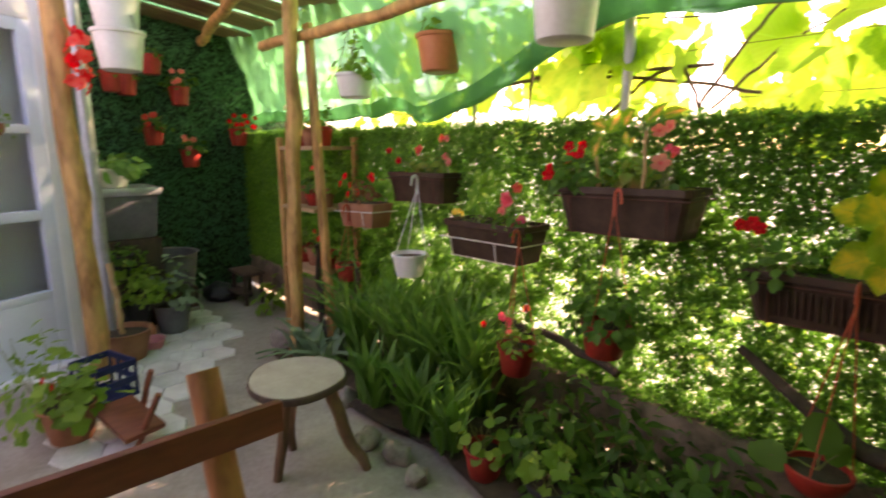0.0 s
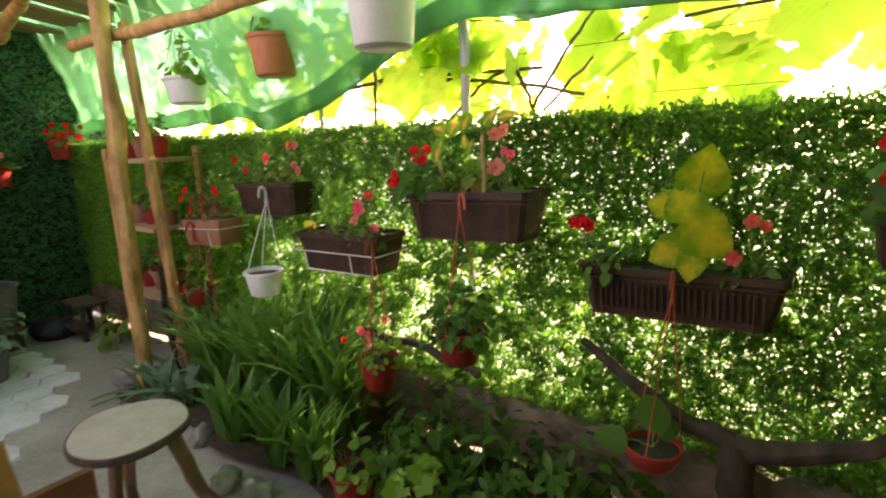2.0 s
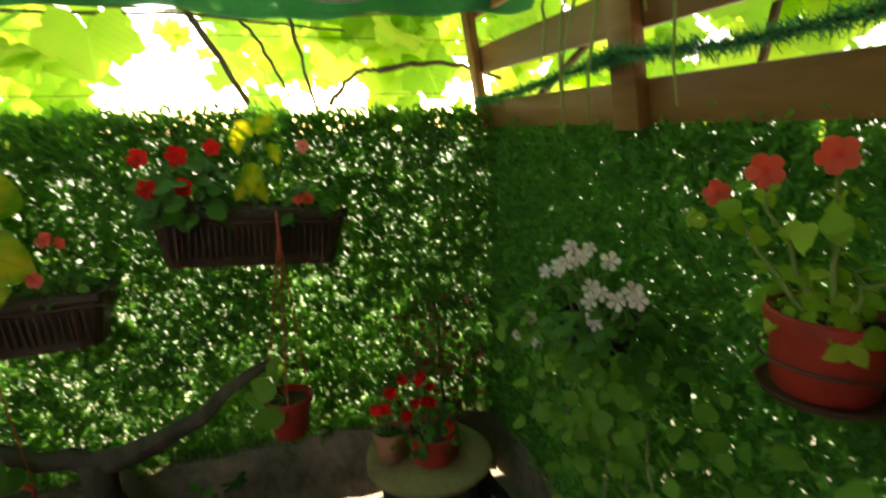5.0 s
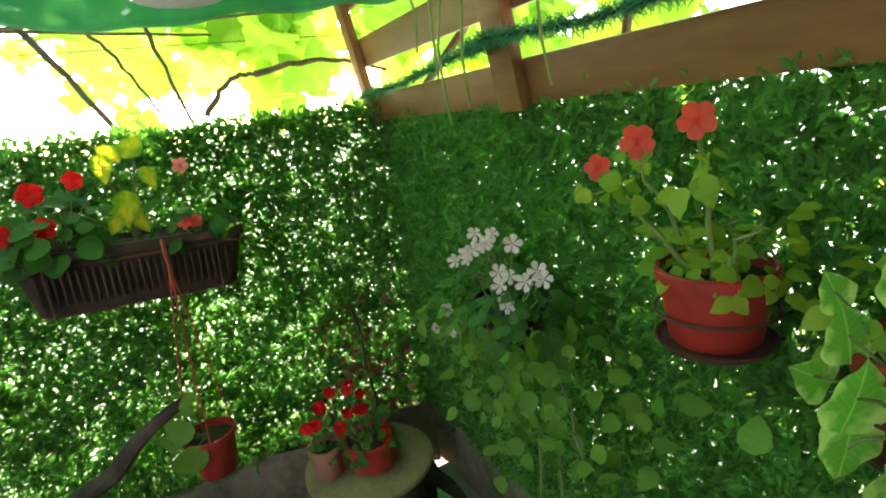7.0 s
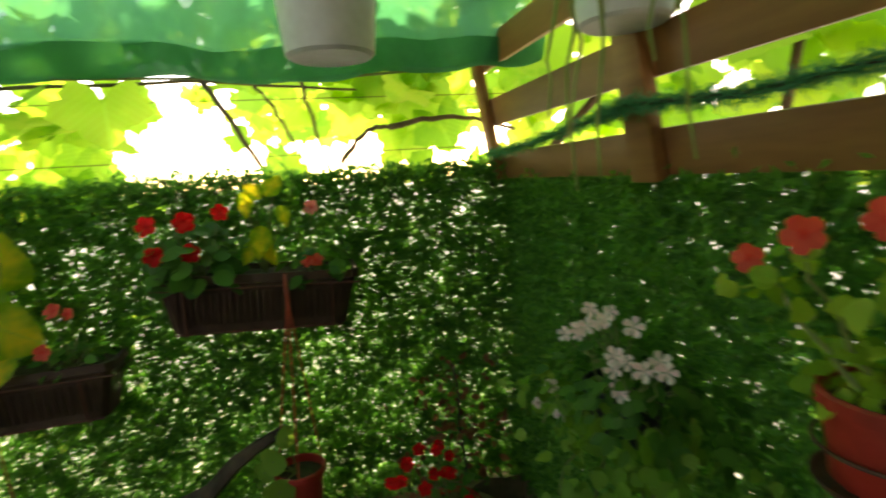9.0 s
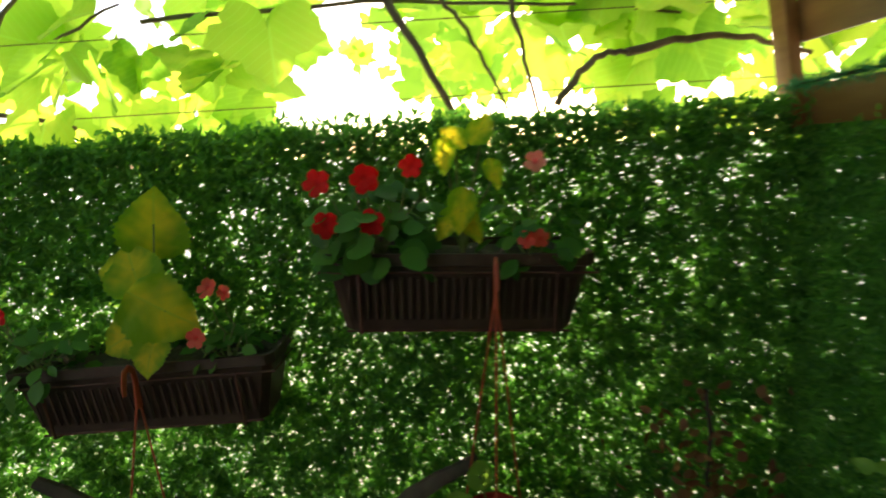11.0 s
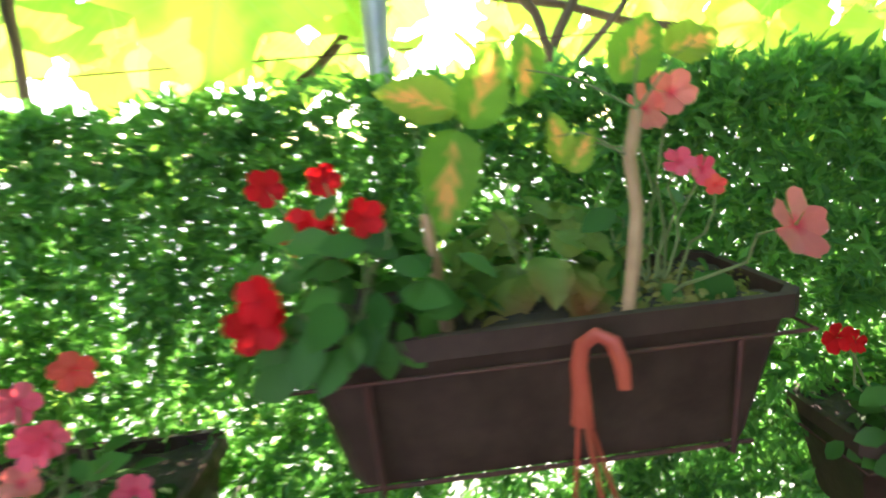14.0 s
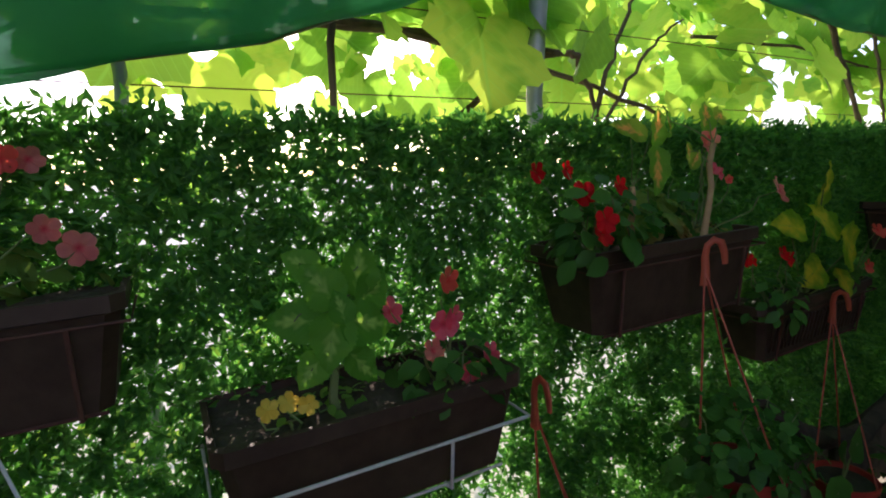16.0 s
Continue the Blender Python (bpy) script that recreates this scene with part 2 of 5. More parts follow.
HEDGE_DARK = leafy("panel_leaves", (0.028, 0.19, 0.085), (0.06, 0.32, 0.145), 0.25, 0.32, 1.3)
GRAPE_NEAR = leafy("near_vine_leaves", (0.11, 0.25, 0.03), (0.27, 0.35, 0.05), 0.72, 0.5, 2.1, 3.0, (0.17, 0.3, 0.035))
PALE_STEM = material("pale_fleshy_stem", (0.2, 0.27, 0.06), (0.3, 0.31, 0.1), 0.5, 12, 0.1, 60)
GRAPE = leafy("vine_leaves", (0.11, 0.25, 0.03), (0.29, 0.36, 0.05), 0.75, 0.5, 2.2)
BUSH = leafy("garden_leaves", (0.1, 0.2, 0.02), (0.2, 0.3, 0.04), 0.5, 0.5, 1.8)
GREEN = leafy("plant_leaves", (0.035, 0.12, 0.018), (0.075, 0.2, 0.03), 0.4, 0.42, 1.6)
FRESH = leafy("fresh_leaves", (0.1, 0.24, 0.03), (0.19, 0.34, 0.05), 0.45, 0.42, 1.5)
STRAP = leafy("strap_leaves", (0.06, 0.2, 0.045), (0.12, 0.31, 0.06), 0.35, 0.35, 1.5)
GREY_LEAF = leafy("grey_green_leaves", (0.14, 0.24, 0.14), (0.2, 0.32, 0.2), 0.3, 0.5, 1.3)
COLEUS = leafy("yellow_coleus_leaves", (0.16, 0.31, 0.015), (0.25, 0.38, 0.02), 0.55, 0.5, 1.8, 2.6, (0.68, 0.52, 0.03), heart=(0.07, 0.36, 0.015))
COLEUS_RED = leafy("copper_coleus_leaves", (0.1, 0.2, 0.03), (0.2, 0.28, 0.045), 0.5, 0.5, 1.6, 2.2, (0.34, 0.15, 0.05))
COLEUS_COPPER = leafy("copper_hearted_leaves", (0.12, 0.27, 0.022), (0.24, 0.32, 0.03), 0.5, 0.5, 1.7, 3.0, (0.85, 0.33, 0.1), heart=(0.03, 0.17, 0.035))
VEINED = leafy("veined_coleus_leaves", (0.08, 0.25, 0.02), (0.14, 0.34, 0.03), 0.5, 0.45, 1.7, 3.0, (0.34, 0.5, 0.1), heart=(0.02, 0.13, 0.03))
MOSS = leafy("moss_leaves", (0.2, 0.2, 0.04), (0.34, 0.28, 0.07), 0.4, 0.6, 1.0)
LIME = leafy("lime_leaves", (0.17, 0.34, 0.03), (0.36, 0.46, 0.05), 0.5, 0.42, 1.5)
CREAM_EDGE = leafy("variegated_leaves", (0.66, 0.78, 0.28), (0.6, 0.74, 0.22), 0.55, 0.45, 1.5, 2.4, (0.16, 0.46, 0.06), heart=(0.2, 0.36, 0.012))
BROWN_LEAF = leafy("dried_leaves", (0.2, 0.08, 0.04), (0.28, 0.13, 0.06), 0.4, 0.6, 1.3)
PETAL_RED = leafy("red_petals", (0.75, 0.01, 0.012), (0.85, 0.018, 0.02), 0.55, 0.5, 1.4, eye=(0.6, 0.006, 0.01))
PETAL_CORAL = leafy("coral_petals", (0.95, 0.09, 0.065), (0.98, 0.13, 0.1), 0.55, 0.5, 1.35, eye=(0.8, 0.03, 0.03))
PETAL_PINK = leafy("pink_petals", (0.95, 0.2, 0.19), (0.97, 0.28, 0.25), 0.58, 0.5, 1.3, eye=(0.8, 0.03, 0.08))
PETAL_ROSE = leafy("rose_petals", (0.9, 0.08, 0.13), (0.93, 0.14, 0.19), 0.4, 0.5, 1.3, eye=(0.75, 0.02, 0.06))
PETAL_WHITE = leafy("blush_white_petals", (0.92, 0.76, 0.75), (0.92, 0.6, 0.62), 0.4, 0.5, 1.2, eye=(0.9, 0.62, 0.64))
PETAL_PANSY = leafy("pansy_petals", (0.7, 0.55, 0.5), (0.6, 0.45, 0.42), 0.3, 0.5, 1.2, eye=(0.05, 0.005, 0.02))
PETAL_YELLOW = leafy("yellow_petals", (0.85, 0.5, 0.05), (0.85, 0.6, 0.1), 0.4, 0.5, 1.2)
TARP = bpy.data.materials.new("green_net_tarp")
TARP.use_nodes = True
_n, _l = TARP.node_tree.nodes, TARP.node_tree.links
_tr, _tp, _mx, _my = _n.new("ShaderNodeBsdfTranslucent"), _n.new("ShaderNodeBsdfTransparent"), _n.new("ShaderNodeMixShader"), _n.new("ShaderNodeMixShader")
_co, _tx, _rp = _n.new("ShaderNodeTexCoord"), _n.new("ShaderNodeTexNoise"), _n.new("ShaderNodeValToRGB")
_tx.inputs["Scale"].default_value, _tx.inputs["Detail"].default_value = 5.0, 5.0
_rp.color_ramp.elements[0].color, _rp.color_ramp.elements[1].color = (0.017, 0.235, 0.08, 1), (0.12, 0.41, 0.21, 1)
_l.new(_co.outputs["Object"], _tx.inputs["Vector"])
_l.new(_tx.outputs["Fac"], _rp.inputs["Fac"])
_l.new(_rp.outputs["Color"], _tr.inputs["Color"])
_n["Principled BSDF"].inputs["Base Color"].default_value = (0.02, 0.28, 0.1, 1)
_n["Principled BSDF"].inputs["Roughness"].default_value = 0.6
_tp.inputs["Color"].default_value = (0.75, 1.0, 0.85, 1)
_mx.inputs["Fac"].default_value = 0.75
_hole, _hr = _n.new("ShaderNodeTexNoise"), _n.new("ShaderNodeMapRange")
_hole.inputs["Scale"].default_value, _hole.inputs["Detail"].default_value = 9.0, 4.0
_hr.inputs["From Min"].default_value, _hr.inputs["From Max"].default_value, _hr.inputs["To Min"].default_value, _hr.inputs["To Max"].default_value = 0.48, 0.74, 0.06, 0.36
_l.new(_co.outputs["Object"], _hole.inputs["Vector"])
_l.new(_hole.outputs["Fac"], _hr.inputs["Value"])
_l.new(_hr.outputs["Result"], _my.inputs["Fac"])
_l.new(_n["Principled BSDF"].outputs["BSDF"], _mx.inputs[1])
_l.new(_tr.outputs["BSDF"], _mx.inputs[2])
_l.new(_mx.outputs["Shader"], _my.inputs[1])
_l.new(_tp.outputs["BSDF"], _my.inputs[2])
_l.new(_my.outputs["Shader"], _n["Material Output"].inputs["Surface"])


# ---- makers ----
def mesh_of(bm, mat, name="mesh", smooth=True):
    me = bpy.data.meshes.new(name)
    bm.normal_update()
    bm.to_mesh(me)
    bm.free()
    me.materials.append(mat)
    if smooth:
        me.polygons.foreach_set("use_smooth", [True] * len(me.polygons))
        me.set_sharp_from_angle(angle=radians(40))
    return me


def part(name, bm, mat, parent=None, label="", smooth=True):
    ob = new(name, mesh_of(bm, mat, name, smooth) if isinstance(bm, bmesh.types.BMesh) else bm)
    if parent is not None:
        ob.parent = parent
    if label:
        ob["label"] = label
    return ob


def thing(name, label, category, at=(0, 0, 0), turn=(0, 0, 0), group="", kind=""):
    ob = new(name)
    ob.empty_display_size = 0.05
    ob.matrix_world = pose(*at, *turn)
    return tagged(ob, label, category, group, kind)


def box(size, at=(0, 0, 0), bevel=0.004, bm=None, turn=(0, 0, 0), taper=1.0):
    """A bevelled box, its foot at at; taper narrows the foot."""
    b = bmesh.new()
    bmesh.ops.create_cube(b, size=1.0)
    for v in b.verts:
        k = taper if v.co.z < 0 else 1.0
        v.co = Vector((v.co.x * size[0] * k, v.co.y * size[1] * k, (v.co.z + 0.5) * size[2]))
    if bevel:
        bmesh.ops.bevel(b, geom=b.edges[:], offset=bevel, segments=2, affect="EDGES", profile=0.6)
    bmesh.ops.transform(b, matrix=pose(*at, *turn), verts=b.verts)
    return join(bm, b)


def join(bm, b):
    if bm is None:
        return b
    me = bpy.data.meshes.new("scratch")
    b.to_mesh(me)
    b.free()
    bm.from_mesh(me)
    bpy.data.meshes.remove(me)
    return bm


def lathe(profile, n=28, bm=None, at=(0, 0, 0), wobble=0.0):
    """A turned shape from (radius, height) pairs."""
    b = bmesh.new()
    rings = []
    for r, z in profile:
        rings.append([b.verts.new(((r * (1 + wobble * math.sin(3 * a + z * 9))) * math.cos(a) + at[0], r * (1 + wobble * math.cos(2 * a + 1)) * math.sin(a) + at[1], z + at[2]))
                      for a in (2 * math.pi * i / n for i in range(n))] if r > 1e-5 else [b.verts.new((at[0], at[1], z + at[2]))])
    for lo, hi in zip(rings, rings[1:]):
        for i in range(n):
            j = (i + 1) % n
            if len(lo) == 1:
                b.faces.new((lo[0], hi[j], hi[i]))
            elif len(hi) == 1:
                b.faces.new((lo[i], lo[j], hi[0]))
            else:
                b.faces.new((lo[i], lo[j], hi[j], hi[i]))
    bmesh.ops.recalc_face_normals(b, faces=b.faces)
    return join(bm, b)


def tube(points, radii, n=8, bm=None, rough=0.0, rng=random):
    """A round bar along points; radii is one number or one for each point."""
    b = bmesh.new()
    pts = [Vector(p) for p in points]
    rad = [radii] * len(pts) if isinstance(radii, (int, float)) else radii
    rings = []
    side = None
    for i, p in enumerate(pts):
        d = (pts[min(i + 1, len(pts) - 1)] - pts[max(i - 1, 0)]).normalized()
        if side is None:
            side = d.orthogonal().normalized()
        side = (side - d * side.dot(d)).normalized()
        up = d.cross(side)
        rings.append([b.verts.new(p + (side * math.cos(a) + up * math.sin(a)) * rad[i] * (1 + rng.uniform(-rough, rough))) for a in (2 * math.pi * k / n for k in range(n))])
    for lo, hi in zip(rings, rings[1:]):
        for k in range(n):
            b.faces.new((lo[k], lo[(k + 1) % n], hi[(k + 1) % n], hi[k]))
    b.faces.new(rings[0][::-1])
    b.faces.new(rings[-1])
    return join(bm, b)


def bend(a, b, sag=0.0, n=6, jitter=0.0, rng=random):
    """Points from a to b with a sag and small kinks."""
    a, b = Vector(a), Vector(b)
    out = []
    for i in range(n + 1):
        k = i / n
        p = a.lerp(b, k) - Vector((0, 0, sag * 4 * k * (1 - k)))
        if 0 < i < n:
            p += Vector([rng.uniform(-jitter, jitter) for _ in range(3)])
        out.append(p)
    return out


def value_noise(u, v, cell, rng):
    """Smooth random values over a sheet, one random number to each cell corner."""
    a, b = u / cell, v / cell
    i, j = np.floor(a).astype(int), np.floor(b).astype(int)
    grid = rng.uniform(size=(i.max() + 2, j.max() + 2))
    p, q = a - i, b - j
    p, q = p * p * (3 - 2 * p), q * q * (3 - 2 * q)
    return (grid[i, j] * (1 - p) + grid[i + 1, j] * p) * (1 - q) + (grid[i, j + 1] * (1 - p) + grid[i + 1, j + 1] * p) * q


# leaf outlines: corner places and faces, one unit long, lying in x (width), y (length), bent a little in z
DIAMOND = ([(0, 0, 0), (-0.19, 0.5, 0.06), (0, 1, -0.1), (0.19, 0.5, 0.06)], [(0, 3, 2, 1)])
OVAL = ([(0, 0, 0), (-0.22, 0.2, 0.05), (-0.33, 0.5, 0.06), (-0.2, 0.8, 0.0), (0, 1, -0.1), (0.2, 0.8, 0.0), (0.33, 0.5, 0.06), (0.22, 0.2, 0.05), (0, 0.5, 0)],
        [(0, 8, 2, 1), (8, 4, 3, 2), (0, 7, 6, 8), (8, 6, 5, 4)])
ROUND = ([(0, 0.08, 0)] + [((0.5 + 0.05 * math.cos(7 * a)) * math.sin(a), 0.5 - (0.5 + 0.04 * math.cos(7 * a)) * math.cos(a), 0.07 * math.cos(2 * a)) for a in (2 * math.pi * (i + 0.5) / 10 for i in range(10))] + [(0, 0.5, -0.05)],
         [(11, i + 1, (i + 1) % 10 + 1) for i in range(10)])
_rim = [((0.5 + 0.06 * math.cos(5 * a) + 0.025 * math.cos(15 * a) - 0.3 * max(0, math.cos(a + math.pi)) ** 12) * math.sin(a) * 1.1, 0.46 + (0.5 + 0.06 * math.cos(5 * a) + 0.025 * math.cos(15 * a) - 0.3 * max(0, math.cos(a + math.pi)) ** 12) * math.cos(a)) for a in (2 * math.pi * i / 30 for i in range(30))]
LOBED = ([(x, y, 0.16 * abs(x) - 0.3 * max(0, y - 0.4) ** 2 + 0.035 * math.sin(9 * x + 6 * y)) for x, y in _rim] + [(0, 0.4, -0.03)],
         [(len(_rim), i, (i + 1) % len(_rim)) for i in range(len(_rim))])


def serrated_leaf(half=0.42, teeth=11, bite=1.0):
    """A broad pointed leaf with a toothed margin, folded a little along its midrib and drooping to the tip."""
    side = []
    for i in range(2 * teeth + 1):
        q = i / (2 * teeth)
        w = half * math.sin(math.pi * min(1, q * 1.02) ** 0.72) ** 0.75 * (1.06 - 0.22 * q)
        side.append((max(0.0, w * (1 + bite * (0.06 if i % 2 else -0.03))), q))
    co = [(0, q, -0.16 * (q - 0.45) ** 2) for _, q in side]
    for s in (-1, 1):
        co += [(s * w * 0.55, q, 0.05 * w - 0.16 * (q - 0.45) ** 2 + 0.02 * math.sin(q * 24 + s)) for w, q in side]
        co += [(s * w, q, 0.16 * w - 0.2 * (q - 0.45) ** 2 + 0.03 * math.sin(q * 17 + s)) for w, q in side]
    m, faces = len(side), []
    for i in range(m - 1):
        for a, b in ((0, 1), (1, 2)):
            faces.append((a * m + i, b * m + i, b * m + i + 1, a * m + i + 1))
        for a, b in ((0, 3), (3, 4)):
            faces.append((a * m + i, a * m + i + 1, b * m + i + 1, b * m + i))
    return co, faces


LANCE = ([(x * 0.62, y, z - 0.12 * y * y) for x, y, z in OVAL[0]], OVAL[1])
SERRATED, SMOOTH = serrated_leaf(), serrated_leaf(0.4, 7, 0)


def leaves(shape, places, normals, sizes, rng, droop=0.0, ups=None):
    """One mesh of many leaves: each at its place, its face along its normal, turned at random or pointing along ups."""
    base, faces = np.array(shape[0], float), shape[1]
    n = len(places)
    nor = normals / np.maximum(np.linalg.norm(normals, axis=1, keepdims=True), 1e-6)
    spin = rng.normal(size=(n, 3)) if ups is None else ups + 0.25 * rng.normal(size=(n, 3))
    spin[:, 2] -= droop
    y = spin - (spin * nor).sum(1, keepdims=True) * nor
    y /= np.maximum(np.linalg.norm(y, axis=1, keepdims=True), 1e-6)
    x = np.cross(y, nor)
    co = (base[None, :, 0:1] * x[:, None] + base[None, :, 1:2] * y[:, None] + base[None, :, 2:3] * nor[:, None]) * np.asarray(sizes)[:, None, None] + places[:, None]
    k = len(base)
    me = bpy.data.meshes.new("leaves")
    me.from_pydata(co.reshape(-1, 3).tolist(), [], [tuple(i * k + c for c in f) for i in range(n) for f in faces])
    if k > 4:
        me.polygons.foreach_set("use_smooth", [True] * len(me.polygons))
    return me


def foliage(name, me, mat, parent=None, label="", category="", kind=""):
    me.materials.append(mat)
    ob = new(name, me)
    if parent is not None:
        ob.parent = parent
    return tagged(ob, label, category, "", kind)


def flower_mesh(mat, petals=5, size=0.022, cup=0.25, spread=1.0):
    """An open flower of round petals; under 1, spread draws them apart into a loose star."""
    b = bmesh.new()
    for p in range(petals):
        a0 = 2 * math.pi * p / petals
        rim = []
        hub = b.verts.new((0, 0, 0.002 * p / petals))
        for i in range(9):
            a = -1.0 + 2.0 * i / 8
            r = size * (0.15 + 0.85 * math.cos(a * 0.85) ** 1.05 - 0.07 * math.exp(-(a / 0.2) ** 2))
            off = a * 0.82 * math.pi / petals * 1.25 * spread
            rim.append(b.verts.new((r * math.cos(a0 + off), r * math.sin(a0 + off), cup * r * r / size + 0.0012 * a + 0.001 * math.cos(a * 6 + p))))
        for u, v in zip(rim, rim[1:]):
            b.faces.new((hub, u, v))
    return mesh_of(b, mat, "flower", True)


FLOWERS = {"red": flower_mesh(PETAL_RED), "coral": flower_mesh(PETAL_CORAL), "pink": flower_mesh(PETAL_PINK), "rose": flower_mesh(PETAL_ROSE),
           "white": flower_mesh(PETAL_WHITE, 5, 0.021, 0.6, 0.8), "pansy": flower_mesh(PETAL_PANSY, 5, 0.02, 0.1), "yellow": flower_mesh(PETAL_YELLOW)}


def plant(name, label, base, spread, mat, count, size, flowers=(), shape=OVAL, seed=1, colour="red", stems=5, stem_mat=None, bloom=1.0, face=(0, -1, 0.25), droop=0.3, category="plant", collar=0):
    """A bushy plant: stems from its base, leaves in an uneven dome (x, y, z half-widths and height), flowers at their places."""
    rng = np.random.default_rng(seed)
    root = thing(name, label, category, base)
    b0 = Vector(base)
    tips = []
    rnd = random.Random(seed)
    for f in flowers:
        tips.append(Vector(f[:3]) - b0)
    for i in range(stems):
        tips.append(Vector((rnd.uniform(-1, 1) * spread[0] * 0.8, rnd.uniform(-1, 1) * spread[1] * 0.8, spread[2] * rnd.uniform(0.6, 1.0))))
    for p in tips:
        part("stem", tube(bend((p.x * 0.15 + rnd.uniform(-0.01, 0.01), p.y * 0.15, 0), p, 0.0, 5, 0.011, rnd), [(1.0 if stem_mat else 0.6) * q for q in (0.0045, 0.004, 0.0035, 0.003, 0.0025, 0.0018)], 5), stem_mat or STEM, root)
    n = count
    d = rng.normal(size=(n, 3))
    d /= np.linalg.norm(d, axis=1, keepdims=True)
    d[:, 2] = np.abs(d[:, 2])
    r = rng.uniform(0.35, 1.0, (n, 1)) ** 0.6
    lump = 1 + 0.3 * np.sin(3.1 * d[:, 0:1] * 3 + seed) * np.cos(4.3 * d[:, 1:2] + seed)
    at = d * r * lump * np.array([spread[0], spread[1], spread[2]])
    if collar:
        near = np.repeat(np.array([tuple(Vector(f[:3]) - b0) for f in flowers]), collar, axis=0)
        away = rng.normal(size=near.shape) * (1, 1, 0.6)
        away /= np.linalg.norm(away, axis=1, keepdims=True)
        at, d = np.concatenate([at, near + 0.022 * away - np.array([0, 0, 1]) * rng.uniform(0.015, 0.075, (len(near), 1))]), np.concatenate([d, away])
        n = len(at)
    foliage("foliage", leaves(shape, at, d + np.array([0, -0.35, 0.5]) + 0.35 * rng.normal(size=(n, 3)), size * rng.uniform(0.6, 1.15, n), rng, droop, ups=d), mat, root)
    for i, f in enumerate(flowers):
        tint = f[3] if len(f) > 3 else colour
        ob = new("flower", FLOWERS[tint])
        ob.parent = root
        k = bloom * rnd.uniform(0.85, 1.15) * (f[4] if len(f) > 4 else 1)
        nrm = (Vector(face) + Vector((rnd.uniform(-0.4, 0.4), rnd.uniform(-0.2, 0.2), rnd.uniform(-0.3, 0.3)))).normalized()
        m = nrm.to_track_quat("Z", "Y").to_matrix().to_4x4()
        ob.matrix_basis = Matrix.Translation(Vector(f[:3]) - b0) @ m @ pose(0, 0, 0, 0, 0, rnd.uniform(0, 72)) @ Matrix.Scale(k, 4)
    return root


# ---- ground and structure ----
def slab(name, size, at, mat, label, category, bevel=0.01):
    ob = part(name, box(size, (0, 0, 0), bevel), mat)
    ob.location = at
    return tagged(ob, label, category, "", "structure")


g = bmesh.new()
bmesh.ops.create_grid(g, x_segments=2, y_segments=2, size=400)
ground = part("ground", g, GRASS)
ground.location.z = -0.06
tagged(ground, "pale sunlit dry grass beyond the garden screen", "ground", "", "structure")
slab("floor", (8.6, 5.8, 0.1), (0.4, -0.65, -0.1), CONCRETE, "worn grey concrete patio floor", "floor")


def rough_wall(name, size, at, label):
    """A low wall with an uneven, crumbling face."""
    b = bmesh.new()
    bmesh.ops.create_cube(b, size=1.0)
    for v in b.verts:
        v.co = Vector((v.co.x * size[0], v.co.y * size[1], (v.co.z + 0.5) * size[2]))
    long = [e for e in b.edges if e.calc_length() > 1.0]
    bmesh.ops.subdivide_edges(b, edges=long, cuts=90, use_grid_fill=True)
    bmesh.ops.subdivide_edges(b, edges=[e for e in b.edges if e.calc_length() > 0.1], cuts=4, use_grid_fill=True)
    for v in b.verts:
        p = v.co + Vector(at)
        v.co += Vector((0.014, 0.03, 0.04 * (v.co.z > 0.1))) * (noise.noise(p * 7) + 0.7 * noise.noise(p * 17))
    ob = part(name, b, OLD_WALL)
    ob.location = at
    return tagged(ob, label, "wall", "", "structure")


rough_wall("wall_north", (6.5, 0.16, 0.28), (-0.05, 2.38, 0), "low mossy concrete wall under the leaf screen")
rough_wall("wall_east", (0.16, 3.6, 0.28), (3.29, 0.6, 0), "low mossy concrete wall under the corner screen")
slab("wall_west", (0.12, 4.8, 2.6), (-3.36, 0.4, 0), BACKING, "end wall behind dark green artificial grass", "wall")
slab("wall_house_side", (1.2, 0.15, 2.7), (-2.72, 0.6, 0), PLASTER, "side of the white plastered house", "wall")
# never in view: added as a reflector, kept low to let sky in
slab("wall_south", (5.8, 0.15, 1.7), (-1.1, -2.7, 0), PLASTER, "unseen white wall added to bounce sunlight into the yard", "wall")
# out-of-view dark wall, added to cut front light on boxes and corner
slab("wall_south_east", (4.6, 0.15, 2.6), (2.9, -1.3, 0), OLD_WALL, "unseen dark wall added to block southern light from the corner", "wall")

# out-of-view cover, added to keep sky light off the right-hand side
ceiling = part("ceiling", box((3.4, 2.35, 0.05), (0, 0, 0), 0.005), PLANK)
ceiling.location = (2.2, -0.2, 2.56)
tagged(ceiling, "unseen board cover added to shade the right of the patio", "ceiling", "", "structure")

